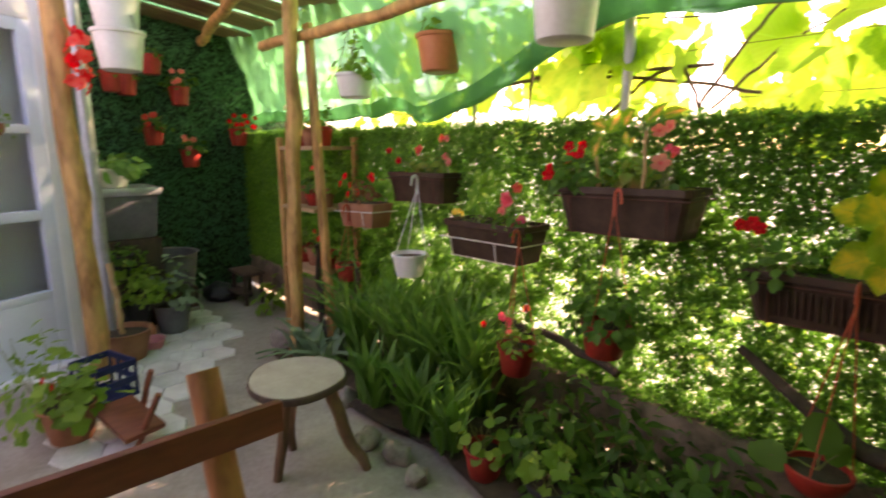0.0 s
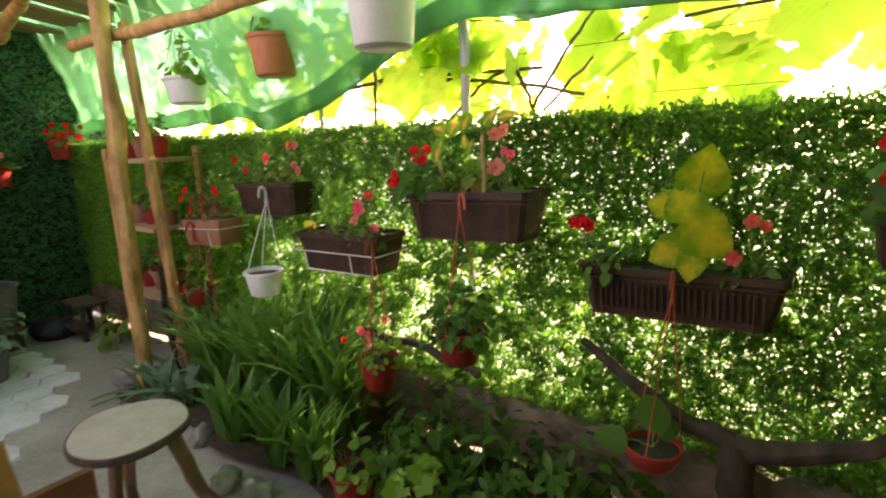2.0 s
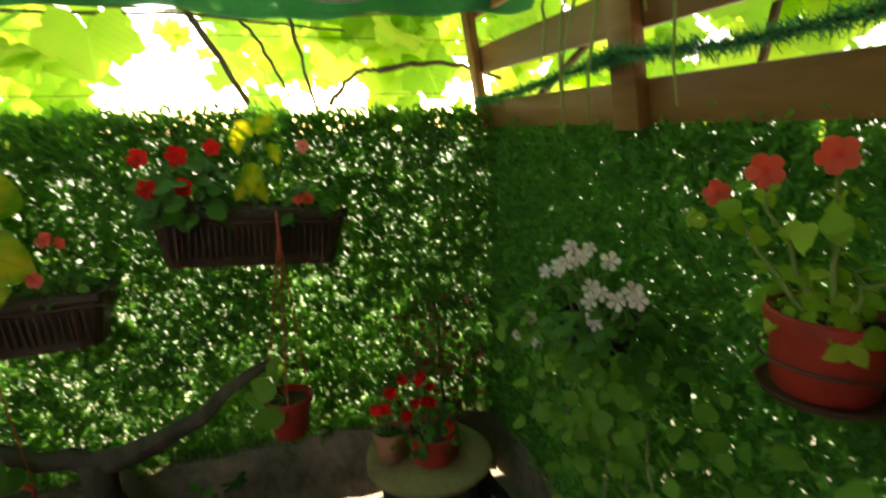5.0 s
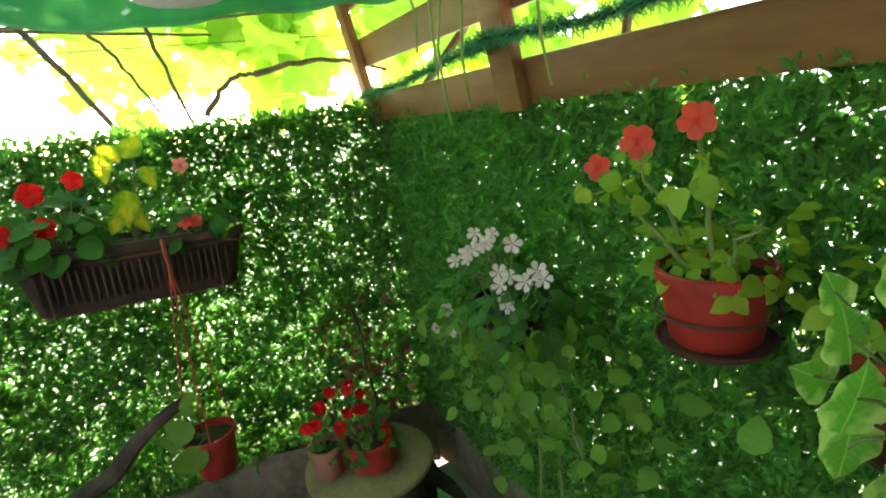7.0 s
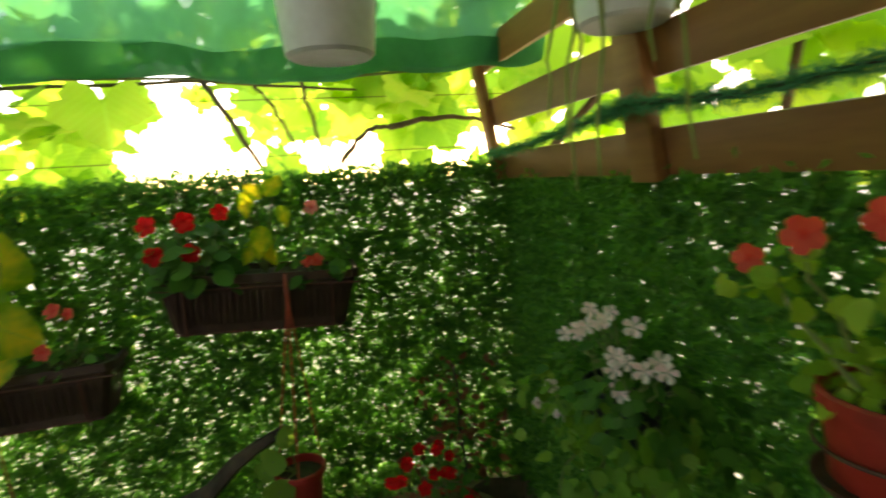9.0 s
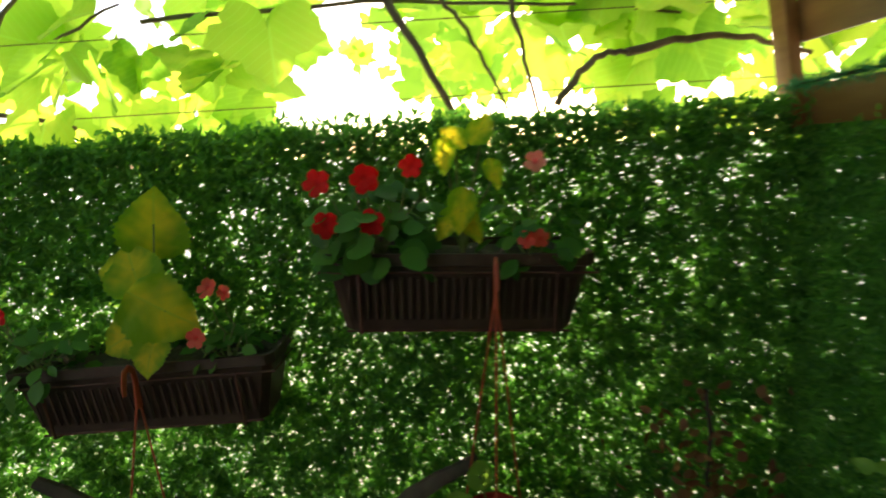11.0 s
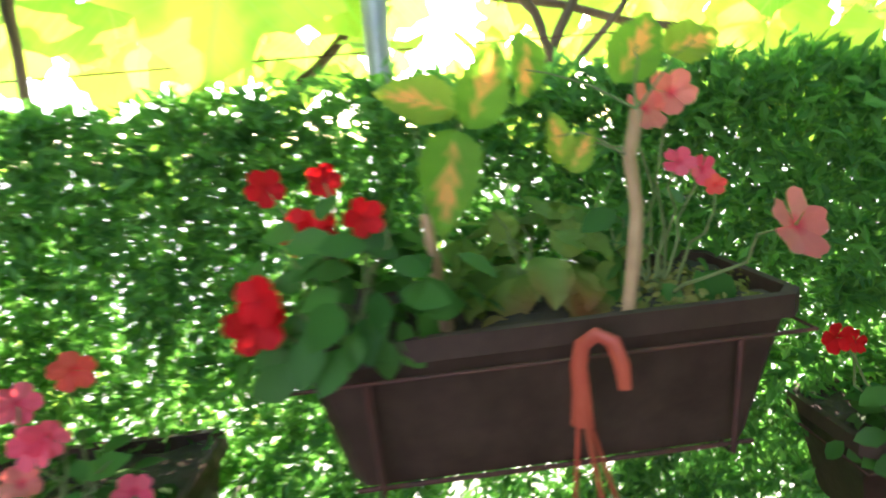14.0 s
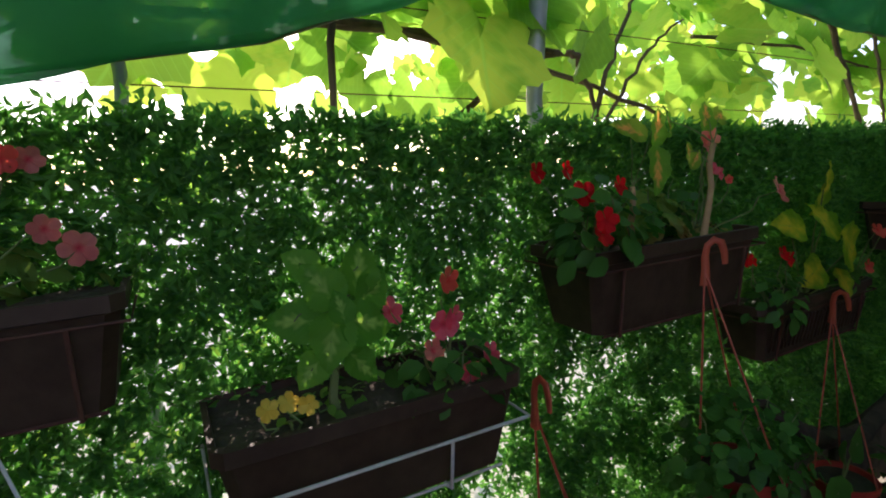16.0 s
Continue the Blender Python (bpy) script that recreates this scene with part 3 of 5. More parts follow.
# ---- leaf screens ----
def screen(name, label, origin, along, width, z0, z1, inward, density, seed, mat, size, opening):
    """A leafy privacy screen: leaves scattered through a thin upright sheet, thinned where light breaks through."""
    rng = np.random.default_rng(seed)
    n = int(width * (z1 - z0) * density / 4)
    u, v = rng.uniform(0, width, n), rng.uniform(z0, z1, n)
    wave = 1.1 * (value_noise(u, v, 0.21, rng) - 0.5) + 1.8 * (value_noise(u, v, 0.03, rng) - 0.5) + 2.0 * (value_noise(u, v, 0.017, rng) - 0.5)
    keep = (rng.uniform(size=n) > opening(u, v) * np.clip(0.42 + 0.75 * wave, 0, 1.15)) & (rng.uniform(size=n) < np.interp(v, [z1 - 0.55, z1 - 0.3], [1, 0.9]))
    u, v = u[keep], v[keep]
    v = np.minimum(v, z1 + 0.015 * np.sin(u * 5) + 0.012 * np.sin(u * 17))
    along, inward = np.array(along, float), np.array(inward, float)
    depth = np.abs(rng.normal(0, 0.018, len(u)))
    at = np.array(origin)[None] + u[:, None] * along + depth[:, None] * inward
    at[:, 2] = v
    at = np.repeat(at, 4, axis=0) + 0.011 * rng.normal(size=(4 * len(at), 3))
    n = len(at)
    ups = rng.normal(size=(n, 3)) + 0.55 * inward
    nor = inward[None] * 0.6 + rng.normal(0, 0.75, (n, 3))
    me = leaves(DIAMOND, at, nor, size * rng.uniform(0.6, 1.25, n), rng, 0.0, ups=2 * ups)
    return foliage(name, me, mat, None, label, "leaf screen", "stuff")


def north_gaps(u, v):
    x = u - 3.3
    height = np.interp(v, [0.3, 0.5, 0.85, 1.0, 1.2, 1.45], [0.3, 1.0, 0.95, 0.56, 0.2, 0.13])
    return height * np.interp(x, [-1.5, -0.5, 0.1, 1.0, 1.5, 2.4, 3.2], [0.1, 0.8, 1.05, 0.94, 0.6, 0.32, 0.14])


screen("hedge_screen", "artificial ivy screen with daylight sparkling through gaps", (-3.3, 2.36, 0), (1, 0, 0), 6.55, 0.27, 1.475, (0, -1, 0), 56000, 3, HEDGE, 0.029, north_gaps)
screen("hedge_screen", "darker artificial ivy screen across the garden corner", (3.23, 2.35, 0), (0, -1, 0), 3.4, 0.27, 1.42, (-1, 0, 0), 56000, 8, HEDGE, 0.029, lambda u, v: np.interp(v, [0.3, 0.9, 1.05, 1.4], [0.4, 0.32, 0.1, 0.04]))
screen("grass_panel", "dark green artificial grass panel on the end wall", (-3.29, 0.7, 0), (0, 1, 0), 2.05, 0.0, 2.5, (1, 0, 0), 9000, 12, HEDGE_DARK, 0.028, lambda u, v: 0 * u)
_w = bmesh.new()
for z in (0.5, 0.9, 1.3):
    tube([(-3.2, 2.375, z), (3.2, 2.375, z)], 0.002, 4, _w)
tagged(part("screen_wire", _w, RUST), "thin rusty wires carrying the leaf screen", "wire", "", "structure")


# ---- pole frame, roof and tarp ----
def pole(name, label, a, b, r, mat, seed, category="post", n=12):
    rnd = random.Random(seed)
    pts = bend(a, b, 0, 9, 0.012, rnd)
    ob = part(name, tube(pts, [r * (1 + 0.12 * math.sin(i * 2.1 + seed)) for i in range(10)], n, None, 0.07, rnd), mat)
    return tagged(ob, label, category, "", "")


pole("roof_post", "peeled yellow-brown tree pole holding the roof", (-1.19, 1.75, 0), (-1.19, 1.84, 2.34), 0.045, POLE, 2)
pole("roof_post", "peeled tree pole beside the pale blue door", (-1.6, 0.72, 0.0), (-1.72, 0.72, 2.45), 0.055, POLE, 5)
pole("roof_beam", "rough round beam under the roof edge", (-1.78, 1.9, 2.03), (0.75, 1.9, 1.98), 0.032, POLE, 7, "beam")
pole("roof_beam", "rough round rafter under the slatted roof", (-3.25, 1.98, 2.28), (-1.2, 1.62, 2.33), 0.04, POLE, 8, "beam")
pole("roof_beam", "rough round beam across the pergola", (-1.24, 1.72, 2.3), (3.4, 1.5, 2.36), 0.035, POLE, 9, "beam")
pole("screen_pole", "weathered grey upright pole behind the leaf screen", (0.72, 2.4, 0.0), (0.67, 2.42, 2.3), 0.022, GALV, 11, "pole")
pole("screen_pole", "weathered thin upright pole behind the leaf screen", (-0.21, 2.4, 0.0), (-0.22, 2.42, 2.3), 0.012, GALV, 12, "pole")
roof = thing("slat_roof", "slatted roof of weathered planks over the patio end", "roof", kind="structure")
for i in range(13):
    b = box((0.125, 1.55, 0.02), (0, 0, 0), 0.003)
    ob = part("slat", b, PLANK, roof, smooth=False)
    ob.matrix_basis = pose(-3.25 + 0.165 * i + 0.01 * math.sin(i * 5), 1.88, 2.39 - 0.012 * (i % 3), -7.5, 0, 1.5 * math.sin(i * 3.7))


def hem(x):
    return float(np.interp(x, [-3.3, -2.2, -1.2, -0.75, -0.35, 0.0, 0.25, 0.5, 0.82, 1.3, 1.7, 2.6, 3.3], [1.58, 1.56, 1.56, 1.55, 1.5, 1.57, 1.67, 1.78, 1.85, 1.79, 1.76, 1.75, 1.8]))


t_ = bmesh.new()
NX, NY = 200, 56
rows_ = []
for i in range(NX + 1):
    x = -3.3 + 6.6 * i / NX
    col, over = [], min(1, max(0, (-0.75 - x) / 0.5))
    for j in range(NY + 1):
        k = j / NY
        if k < 0.55:
            y0 = 1.1 if x < -0.9 else (0.95 if x < 0.4 else 0.5)
            y, z = y0 + (k / 0.55) * (1.3 - y0), 2.52 - 0.05 * math.sin(k * 6 + x)
        elif k < 0.92:
            q = (k - 0.55) / 0.37
            y, z = 1.3 + (0.95 + 0.2 * over) * q, 2.5 + (hem(x) - 2.5) * q ** (1.7 + 7 * over)
        else:
            q = (k - 0.92) / 0.08
            y, z = 2.25 + 0.2 * over - 0.07 * math.sin(q * math.pi / 2), hem(x) + 0.07 * q * (1 if q < 0.6 else 1.2) - 0.03 * math.sin(q * math.pi)
        fold = 0.018 * math.sin(x * 9 + 2 * k) + 0.012 * math.sin(x * 21 + 7 * k) + 0.035 * noise.noise(Vector((x * 2.6, y * 4, z * 4))) + 0.02 * noise.noise(Vector((x * 9, y * 7, z * 7)))
        col.append(t_.verts.new((x, y + fold, z + 0.6 * fold * (k > 0.4))))
    rows_.append(col)
for a, b in zip(rows_, rows_[1:]):
    for j in range(NY):
        t_.faces.new((a[j], a[j + 1], b[j + 1], b[j]))
tarp = thing("shade_tarp", "green translucent net tarp sagging over the patio edge", "tarp")
h_ = t_.copy()
edge = int(NY * 0.9)
bmesh.ops.delete(t_, geom=[f for k, f in enumerate(t_.faces) if k % NY >= edge], context="FACES")
bmesh.ops.delete(h_, geom=[f for k, f in enumerate(h_.faces) if k % NY < edge], context="FACES")
part("sheet", t_, TARP, tarp)
hem_ = part("hem", h_, TARP, tarp, "darker folded hem")
part("cord", tube([(-3.3 + 0.11 * i, 2.24 + 0.2 * min(1, max(0, (2.55 - 0.11 * i) / 0.5)), hem(-3.3 + 0.11 * i) + 0.005) for i in range(61)], 0.004, 6), STEM, hem_)


# ---- grape vine over and behind the screen ----
vine = thing("grape_vine", "backlit grape vine with yellow-green leaves over the screen", "vine")
rnd = random.Random(21)
for a, b, r in [((-1.3, 2.55, 1.62), (1.0, 2.5, 1.67), 0.014), ((0.1, 2.5, 1.7), (1.3, 2.55, 1.52), 0.012), ((0.19, 2.42, 2.0), (0.15, 2.42, 1.3), 0.012),
                ((2.0, 2.5, 2.05), (2.36, 2.45, 1.48), 0.016), ((2.44, 2.5, 2.0), (2.58, 2.45, 1.45), 0.01), ((2.3, 2.6, 1.85), (2.5, 2.5, 1.5), 0.008),
                ((2.62, 2.45, 1.5), (2.8, 2.45, 1.62), 0.012), ((2.8, 2.45, 1.62), (3.3, 2.5, 1.6), 0.012), ((0.95, 2.5, 1.5), (1.25, 2.6, 1.95), 0.009),
                ((1.0, 2.5, 1.5), (1.45, 2.6, 1.85), 0.007), ((1.5, 2.6, 1.8), (3.0, 2.6, 1.74), 0.008), ((-0.9, 2.6, 1.98), (0.9, 2.6, 1.88), 0.007),
                ((0.5, 2.55, 1.48), (0.86, 2.5, 1.68), 0.011), ((0.86, 2.5, 1.68), (0.98, 2.5, 1.45), 0.011), ((-0.6, 2.5, 1.4), (-0.1, 2.5, 1.8), 0.007),
                ((3.35, 2.3, 1.5), (3.4, 0.6, 2.2), 0.016), ((3.5, 1.5, 1.4), (3.4, 1.2, 2.3), 0.012)]:
    part("cane", tube(bend(a, b, -0.04, 12, 0.006, rnd), [0.9 * r * (1 - 0.035 * i) for i in range(13)], 8, None, 0.1, rnd), CANE, vine)
w_ = bmesh.new()
for z in (1.53, 1.72, 1.95):
    tube([(-3.2, 2.46, z), (3.4, 2.46, z + 0.01)], 0.0016, 4, w_)
part("wire", w_, RUST, vine)


def vine_leaves(n, lo, hi, seed, size=(0.13, 0.23)):
    r = np.random.default_rng(seed)
    at = r.uniform(lo, hi, (n * 3, 3))
    clump = np.sin(at[:, 0] * 5.1 + seed) + np.sin(at[:, 2] * 7.3 + at[:, 0] * 2) + 0.8 * np.sin(at[:, 0] * 11 + at[:, 1] * 5) - 1.2 * (at[:, 2] < 1.68)
    at = at[np.argsort(-clump + 0.9 * r.normal(size=len(at)))[:n]]
    nor = np.array([0.0, -0.75, 0.35]) + 0.5 * r.normal(size=(n, 3))
    return at, nor, r.uniform(size[0], size[1], n), r


_one = [leaves(LOBED, np.zeros((1, 3)), np.array([[0, -0.3 + 0.1 * i, 1.0]]), np.array([1.0]), np.random.default_rng(i), ups=np.array([[0, 1.0, 0]])) for i in range(4)]
for me in _one:
    me.materials.append(GRAPE_NEAR)
at, nor, size, r = vine_leaves(230, (-1.3, 2.42, 1.46), (3.4, 2.85, 2.15), 31)
for i in range(len(at)):
    ob = new("leaf", _one[i % 4])
    ob.parent = vine
    q = Vector(nor[i]).to_track_quat("Z", "Y").to_matrix().to_4x4()
    ob.matrix_basis = Matrix.Translation(at[i]) @ q @ pose(0, 0, 0, 0, 0, 180 + r.normal() * 45) @ Matrix.Scale(size[i], 4)
for x, y, z, size_, spin in ((0.5, 2.42, 1.75, 0.29, 170), (0.66, 2.5, 1.88, 0.26, 200), (1.9, 2.45, 1.8, 0.24, 185), (-0.15, 2.48, 1.68, 0.2, 150)):
    ob = new("leaf", _one[0])
    ob.parent = vine
    ob.matrix_basis = Matrix.Translation((x, y, z)) @ Vector((0.1, -1, 0.25)).to_track_quat("Z", "Y").to_matrix().to_4x4() @ pose(0, 0, 0, 0, 0, spin) @ Matrix.Scale(size_, 4)
# the last, farthest group is added to block sun from the screen's right part
for lo, hi, n, seed in (((-3.4, 2.8, 1.4), (4.2, 4.2, 3.0), 600, 33), ((-1.0, 1.2, 2.6), (4.0, 2.8, 2.95), 260, 35), ((3.35, -0.5, 1.35), (4.3, 3.0, 2.8), 520, 37), ((1.6, 4.4, 1.9), (5.0, 6.2, 3.4), 420, 39)):
    at, nor, size, r = vine_leaves(n, lo, hi, seed)
    foliage("far_leaves", leaves(LOBED, at, nor, size, r, 1.2), GRAPE, vine, kind="stuff")

# sunlit garden beyond the screen
for i, (lo, hi, n) in enumerate((((-4, 3.4, 0.0), (1.4, 4.8, 0.8), 620), ((4.0, -1.5, 0.0), (5.2, 3.4, 1.0), 420))):
    r = np.random.default_rng(50 + i)
    at = r.uniform(lo, hi, (n, 3))
    lump = np.sin(at[:, 0] * 2.3) + np.sin(at[:, 1] * 3.1 + at[:, 2] * 4)
    at = at[lump > -0.9]
    foliage("garden_shrubs", leaves(OVAL, at, r.normal(size=(len(at), 3)) + np.array([0, -0.3, 0.6]), r.uniform(0.06, 0.13, len(at)), r), BUSH, None, "sunlit green shrubs glimpsed behind the screen", "shrub", "stuff")

# ---- flower boxes on the screen ----
def flower_box(label, x0, x1, y, z0, z1, ribs=0, wire=None, depth=0.17, height=0.17):
    """A long tapered plastic trough on wire hooks; y is its front rim, z0 and z1 its rim height at both ends."""
    w = math.hypot(x1 - x0, z1 - z0)
    root = thing("flower_box", label, "flower box", ((x0 + x1) / 2, y + depth / 2, (z0 + z1) / 2 - height), (0, -math.degrees(math.atan2(z1 - z0, x1 - x0)), 0), "flower boxes on the screen")
    b = bmesh.new()
    lv = [(0.86, 0.72, 0.0), (0.96, 0.9, height * 0.8), (0.97, 0.92, height * 0.84), (1.0, 1.0, height * 0.86), (1.0, 1.0, height), (0.965, 0.9, height), (0.95, 0.86, height * 0.8)]
    rings = []
    for kx, ky, z in lv:
        hx, hy, c = w / 2 * kx, depth / 2 * ky, 0.018
        rings.append([b.verts.new((sx * (hx - (c if q else 0)), sy * (hy - (0 if q else c)), z)) for sx, sy, q in ((1, -1, 0), (1, 1, 0), (1, 1, 1), (-1, 1, 1), (-1, 1, 0), (-1, -1, 0), (-1, -1, 1), (1, -1, 1))])
    for lo, hi in zip(rings, rings[1:]):
        for i in range(8):
            b.faces.new((lo[i], lo[(i + 1) % 8], hi[(i + 1) % 8], hi[i]))
    b.faces.new(rings[0][::-1])
    part("trough", b, BOX_BROWN, root)
    if ribs:
        for i in range(ribs):
            x = w * 0.8 * (i / (ribs - 1) - 0.5)
            part("rib", box((0.007, 0.006, height * 0.55), (x, -depth / 2 * 0.835, height * 0.16), 0.002, None, (9.5, 0, 0)), BOX_BROWN, root)
    s = bmesh.new()
    bmesh.ops.create_grid(s, x_segments=24, y_segments=8, size=0.5)
    for v in s.verts:
        v.co = Vector((v.co.x * w * 0.955, v.co.y * depth * 0.875, height * 0.92 + 0.012 * noise.noise(v.co * 9)))
    part("soil", s, SOIL, root)
    if wire:
        f, h = -depth / 2 - 0.004, height * (0.52 if wire is WIRE else 0.78)
        for x in (-w * 0.36, w * 0.2 if wire is WIRE else w * 0.36):
            part("hook", tube([(x, depth / 2 + 0.03, h + 0.05), (x, depth / 2 - 0.005, h), (x, f + 0.03, -0.005), (x, f + 0.012, 0.0), (x, f, h), (x, f, h)], 0.0035, 6), wire, root)
        part("rail", tube([(-w / 2 - 0.004, depth / 2, h), (-w / 2 - 0.004, f, h), (w / 2 + 0.004, f, h), (w / 2 + 0.004, depth / 2, h)], 0.0035 if wire is WIRE else 0.0024, 6), wire, root)
        part("rail", tube([(-w * 0.42, f + 0.028, 0.0), (w * 0.42, f + 0.028, 0.0)], 0.003, 6), wire, root)
    return root


flower_box("dark brown plastic flower box holding red and pink flowers", -0.72, -0.22, 2.17, 1.205, 1.215, 0, RUST, depth=0.21)
flower_box("dark brown flower box in a white wire holder", -0.14, 0.4, 2.1, 0.985, 0.995, 0, WIRE, depth=0.23, height=0.185)
flower_box("brown plastic flower box with tall coleus and red impatiens", 0.57, 1.125, 2.1, 1.195, 1.208, 0, RUST, depth=0.22, height=0.185)
flower_box("ribbed brown flower box with large yellow coleus leaves", 1.28, 1.91, 2.175, 0.955, 0.97, 26, RUST, depth=0.175)
flower_box("ribbed brown flower box with red flowers", 2.05, 2.61, 2.09, 1.21, 1.18, 26, RUST, depth=0.22)

# plants in the boxes
plant("impatiens", "red and salmon impatiens with coppery leaves", (-0.48, 2.3, 1.2), (0.2, 0.06, 0.13), COLEUS_RED, 90, 0.05,
      [(-0.85, 2.29, 1.33, "red"), (-0.75, 2.29, 1.27, "red"), (-0.57, 2.30, 1.32, "coral"), (-0.54, 2.28, 1.34, "coral"), (-0.33, 2.31, 1.4, "pink"), (-0.36, 2.30, 1.4, "coral"), (-0.32, 2.29, 1.3, "pink"), (-0.28, 2.28, 1.27, "pink")], seed=2, bloom=1.15, face=(0.25, -1, 0.25))
plant("impatiens", "small rose-pink impatiens in bloom", (0.27, 2.16, 0.96), (0.11, 0.07, 0.12), GREEN, 70, 0.05,
      [(0.288, 2.194, 1.165, "coral"), (0.253, 2.151, 1.094, "rose"), (0.272, 2.15, 1.105, "rose"), (0.184, 2.229, 1.112, "rose"), (0.351, 2.151, 1.023, "rose"), (0.3, 2.14, 1.0, "rose"), (0.23, 2.15, 1.05, "pink")], seed=3, bloom=1.2, face=(0.1, -1, 0.25))
plant("seedlings", "low mossy green seedlings across the soil", (0.1, 2.2, 0.955), (0.22, 0.06, 0.045), FRESH, 90, 0.026, seed=4, stems=4)
plant("marigold", "small yellow marigold between the leaves", (-0.03, 2.15, 0.955), (0.04, 0.03, 0.03), GREEN, 12, 0.03, [(-0.03, 2.12, 1.03, "yellow"), (-0.06, 2.12, 1.025, "yellow"), (-0.0, 2.12, 1.02, "yellow")], seed=5, stems=1, bloom=0.8)
plant("impatiens", "bright red impatiens trailing over the box", (0.63, 2.15, 1.18), (0.12, 0.09, 0.15), GREEN, 110, 0.055,
      [(0.532, 2.239, 1.356, "red"), (0.605, 2.228, 1.359, "red"), (0.604, 2.158, 1.313, "red"), (0.59, 2.16, 1.31, "red"), (0.561, 2.068, 1.265, "red"), (0.552, 2.07, 1.24, "red"), (0.659, 2.129, 1.325, "red")], seed=6, bloom=1.2)
plant("coleus", "dark bronze-green lower leaves in the brown box", (0.86, 2.21, 1.19), (0.13, 0.05, 0.14), COLEUS_RED, 64, 0.062, seed=71, shape=SERRATED, stems=5)
plant("impatiens", "salmon-pink impatiens on long stems", (1.0, 2.2, 1.19), (0.08, 0.05, 0.14), GREEN, 40, 0.05,
      [(0.965, 2.16, 1.41, "pink"), (1.0, 2.17, 1.425, "pink"), (1.005, 2.16, 1.35, "rose", 0.7), (1.03, 2.16, 1.34, "rose", 0.6), (1.035, 2.14, 1.325, "coral", 0.45), (1.042, 2.028, 1.299, "pink", 1.15)], seed=7, bloom=1.3)
plant("moss", "mossy yellow-green tufts on the soil of the brown box", (1.02, 2.2, 1.19), (0.085, 0.085, 0.024), MOSS, 420, 0.013, seed=72, stems=2)
plant("impatiens", "single red impatiens with dark leaves", (1.38, 2.2, 0.93), (0.1, 0.07, 0.12), GREEN, 70, 0.05, [(1.25, 2.215, 1.096, "red"), (1.272, 2.21, 1.09, "red", 0.8), (1.305, 2.15, 1.115, "red"), (1.328, 2.145, 1.1, "red")], seed=8, bloom=1.1)
plant("impatiens", "orange-red impatiens low in the box", (1.8, 2.22, 0.94), (0.08, 0.06, 0.1), GREEN, 50, 0.045, [(1.8, 2.14, 1.14, "coral"), (1.835, 2.14, 1.13, "coral"), (1.76, 2.14, 1.03, "coral")], seed=9)
plant("geranium", "bright red geranium with round leaves", (2.17, 2.14, 1.19), (0.13, 0.08, 0.14), GREEN, 90, 0.055,
      [(2.073, 2.076, 1.352), (2.165, 2.07, 1.359), (2.255, 2.098, 1.375), (2.08, 2.08, 1.27), (2.17, 2.08, 1.27), (2.165, 2.08, 1.355)], seed=10, shape=ROUND, bloom=1.35)
plant("impatiens", "coral impatiens and pale buds", (2.5, 2.14, 1.17), (0.1, 0.07, 0.15), GREEN, 55, 0.05, [(2.475, 2.066, 1.222, "coral"), (2.5, 2.07, 1.222, "coral"), (2.5, 2.1, 1.37, "pink")], seed=11)


def big_leaf_plant(name, label, base, items, mat, stem, width=0.8, stem_r=0.004, trunks=(), shape=None):
    """Large single leaves, each at its middle with its length and facing, on a branching stem."""
    root = thing(name, label, "plant", base)
    b0 = Vector(base)
    rods = [[q - b0 for q in bend(*t, 0, 5, 0.005)] for t in trunks]
    for rod in rods:
        part("woody_stem", tube(rod, [0.0105, 0.0082, 0.0076, 0.0072, 0.0068, 0.006], 8, None, 0.14), stem, root)
    for k, (x, y, z, size, nx, nz, spin) in enumerate(items):
        p = Vector((x, y, z)) - b0
        start = min((q for rod in rods for q in rod[2:]), key=lambda q: (q - p).length) if rods else Vector((0, 0, 0))
        part("stalk", tube(bend(start, p, -0.01, 5, 0.003), [stem_r, stem_r * 0.8, stem_r * 0.7, stem_r * 0.6, stem_r * 0.5, stem_r * 0.4], 6), STEM, root)
        me = leaves(shape or (ROUND if width > 0.7 else OVAL), np.array([[0, -0.5, 0.0]]), np.array([[0, 0, 1.0]]), np.array([1.0]), np.random.default_rng(k), ups=np.array([[0, 9.0, 0]]))
        me.materials.append(mat)
        ob = new("leaf", me)
        ob.parent = root
        q = Vector((nx, -1, nz)).to_track_quat("Z", "Y").to_matrix().to_4x4()
        ob.matrix_basis = Matrix.Translation(p) @ q @ pose(0, 0, 0, 8, 0, spin) @ Matrix.Diagonal((size * width, size, size, 1))
    return root


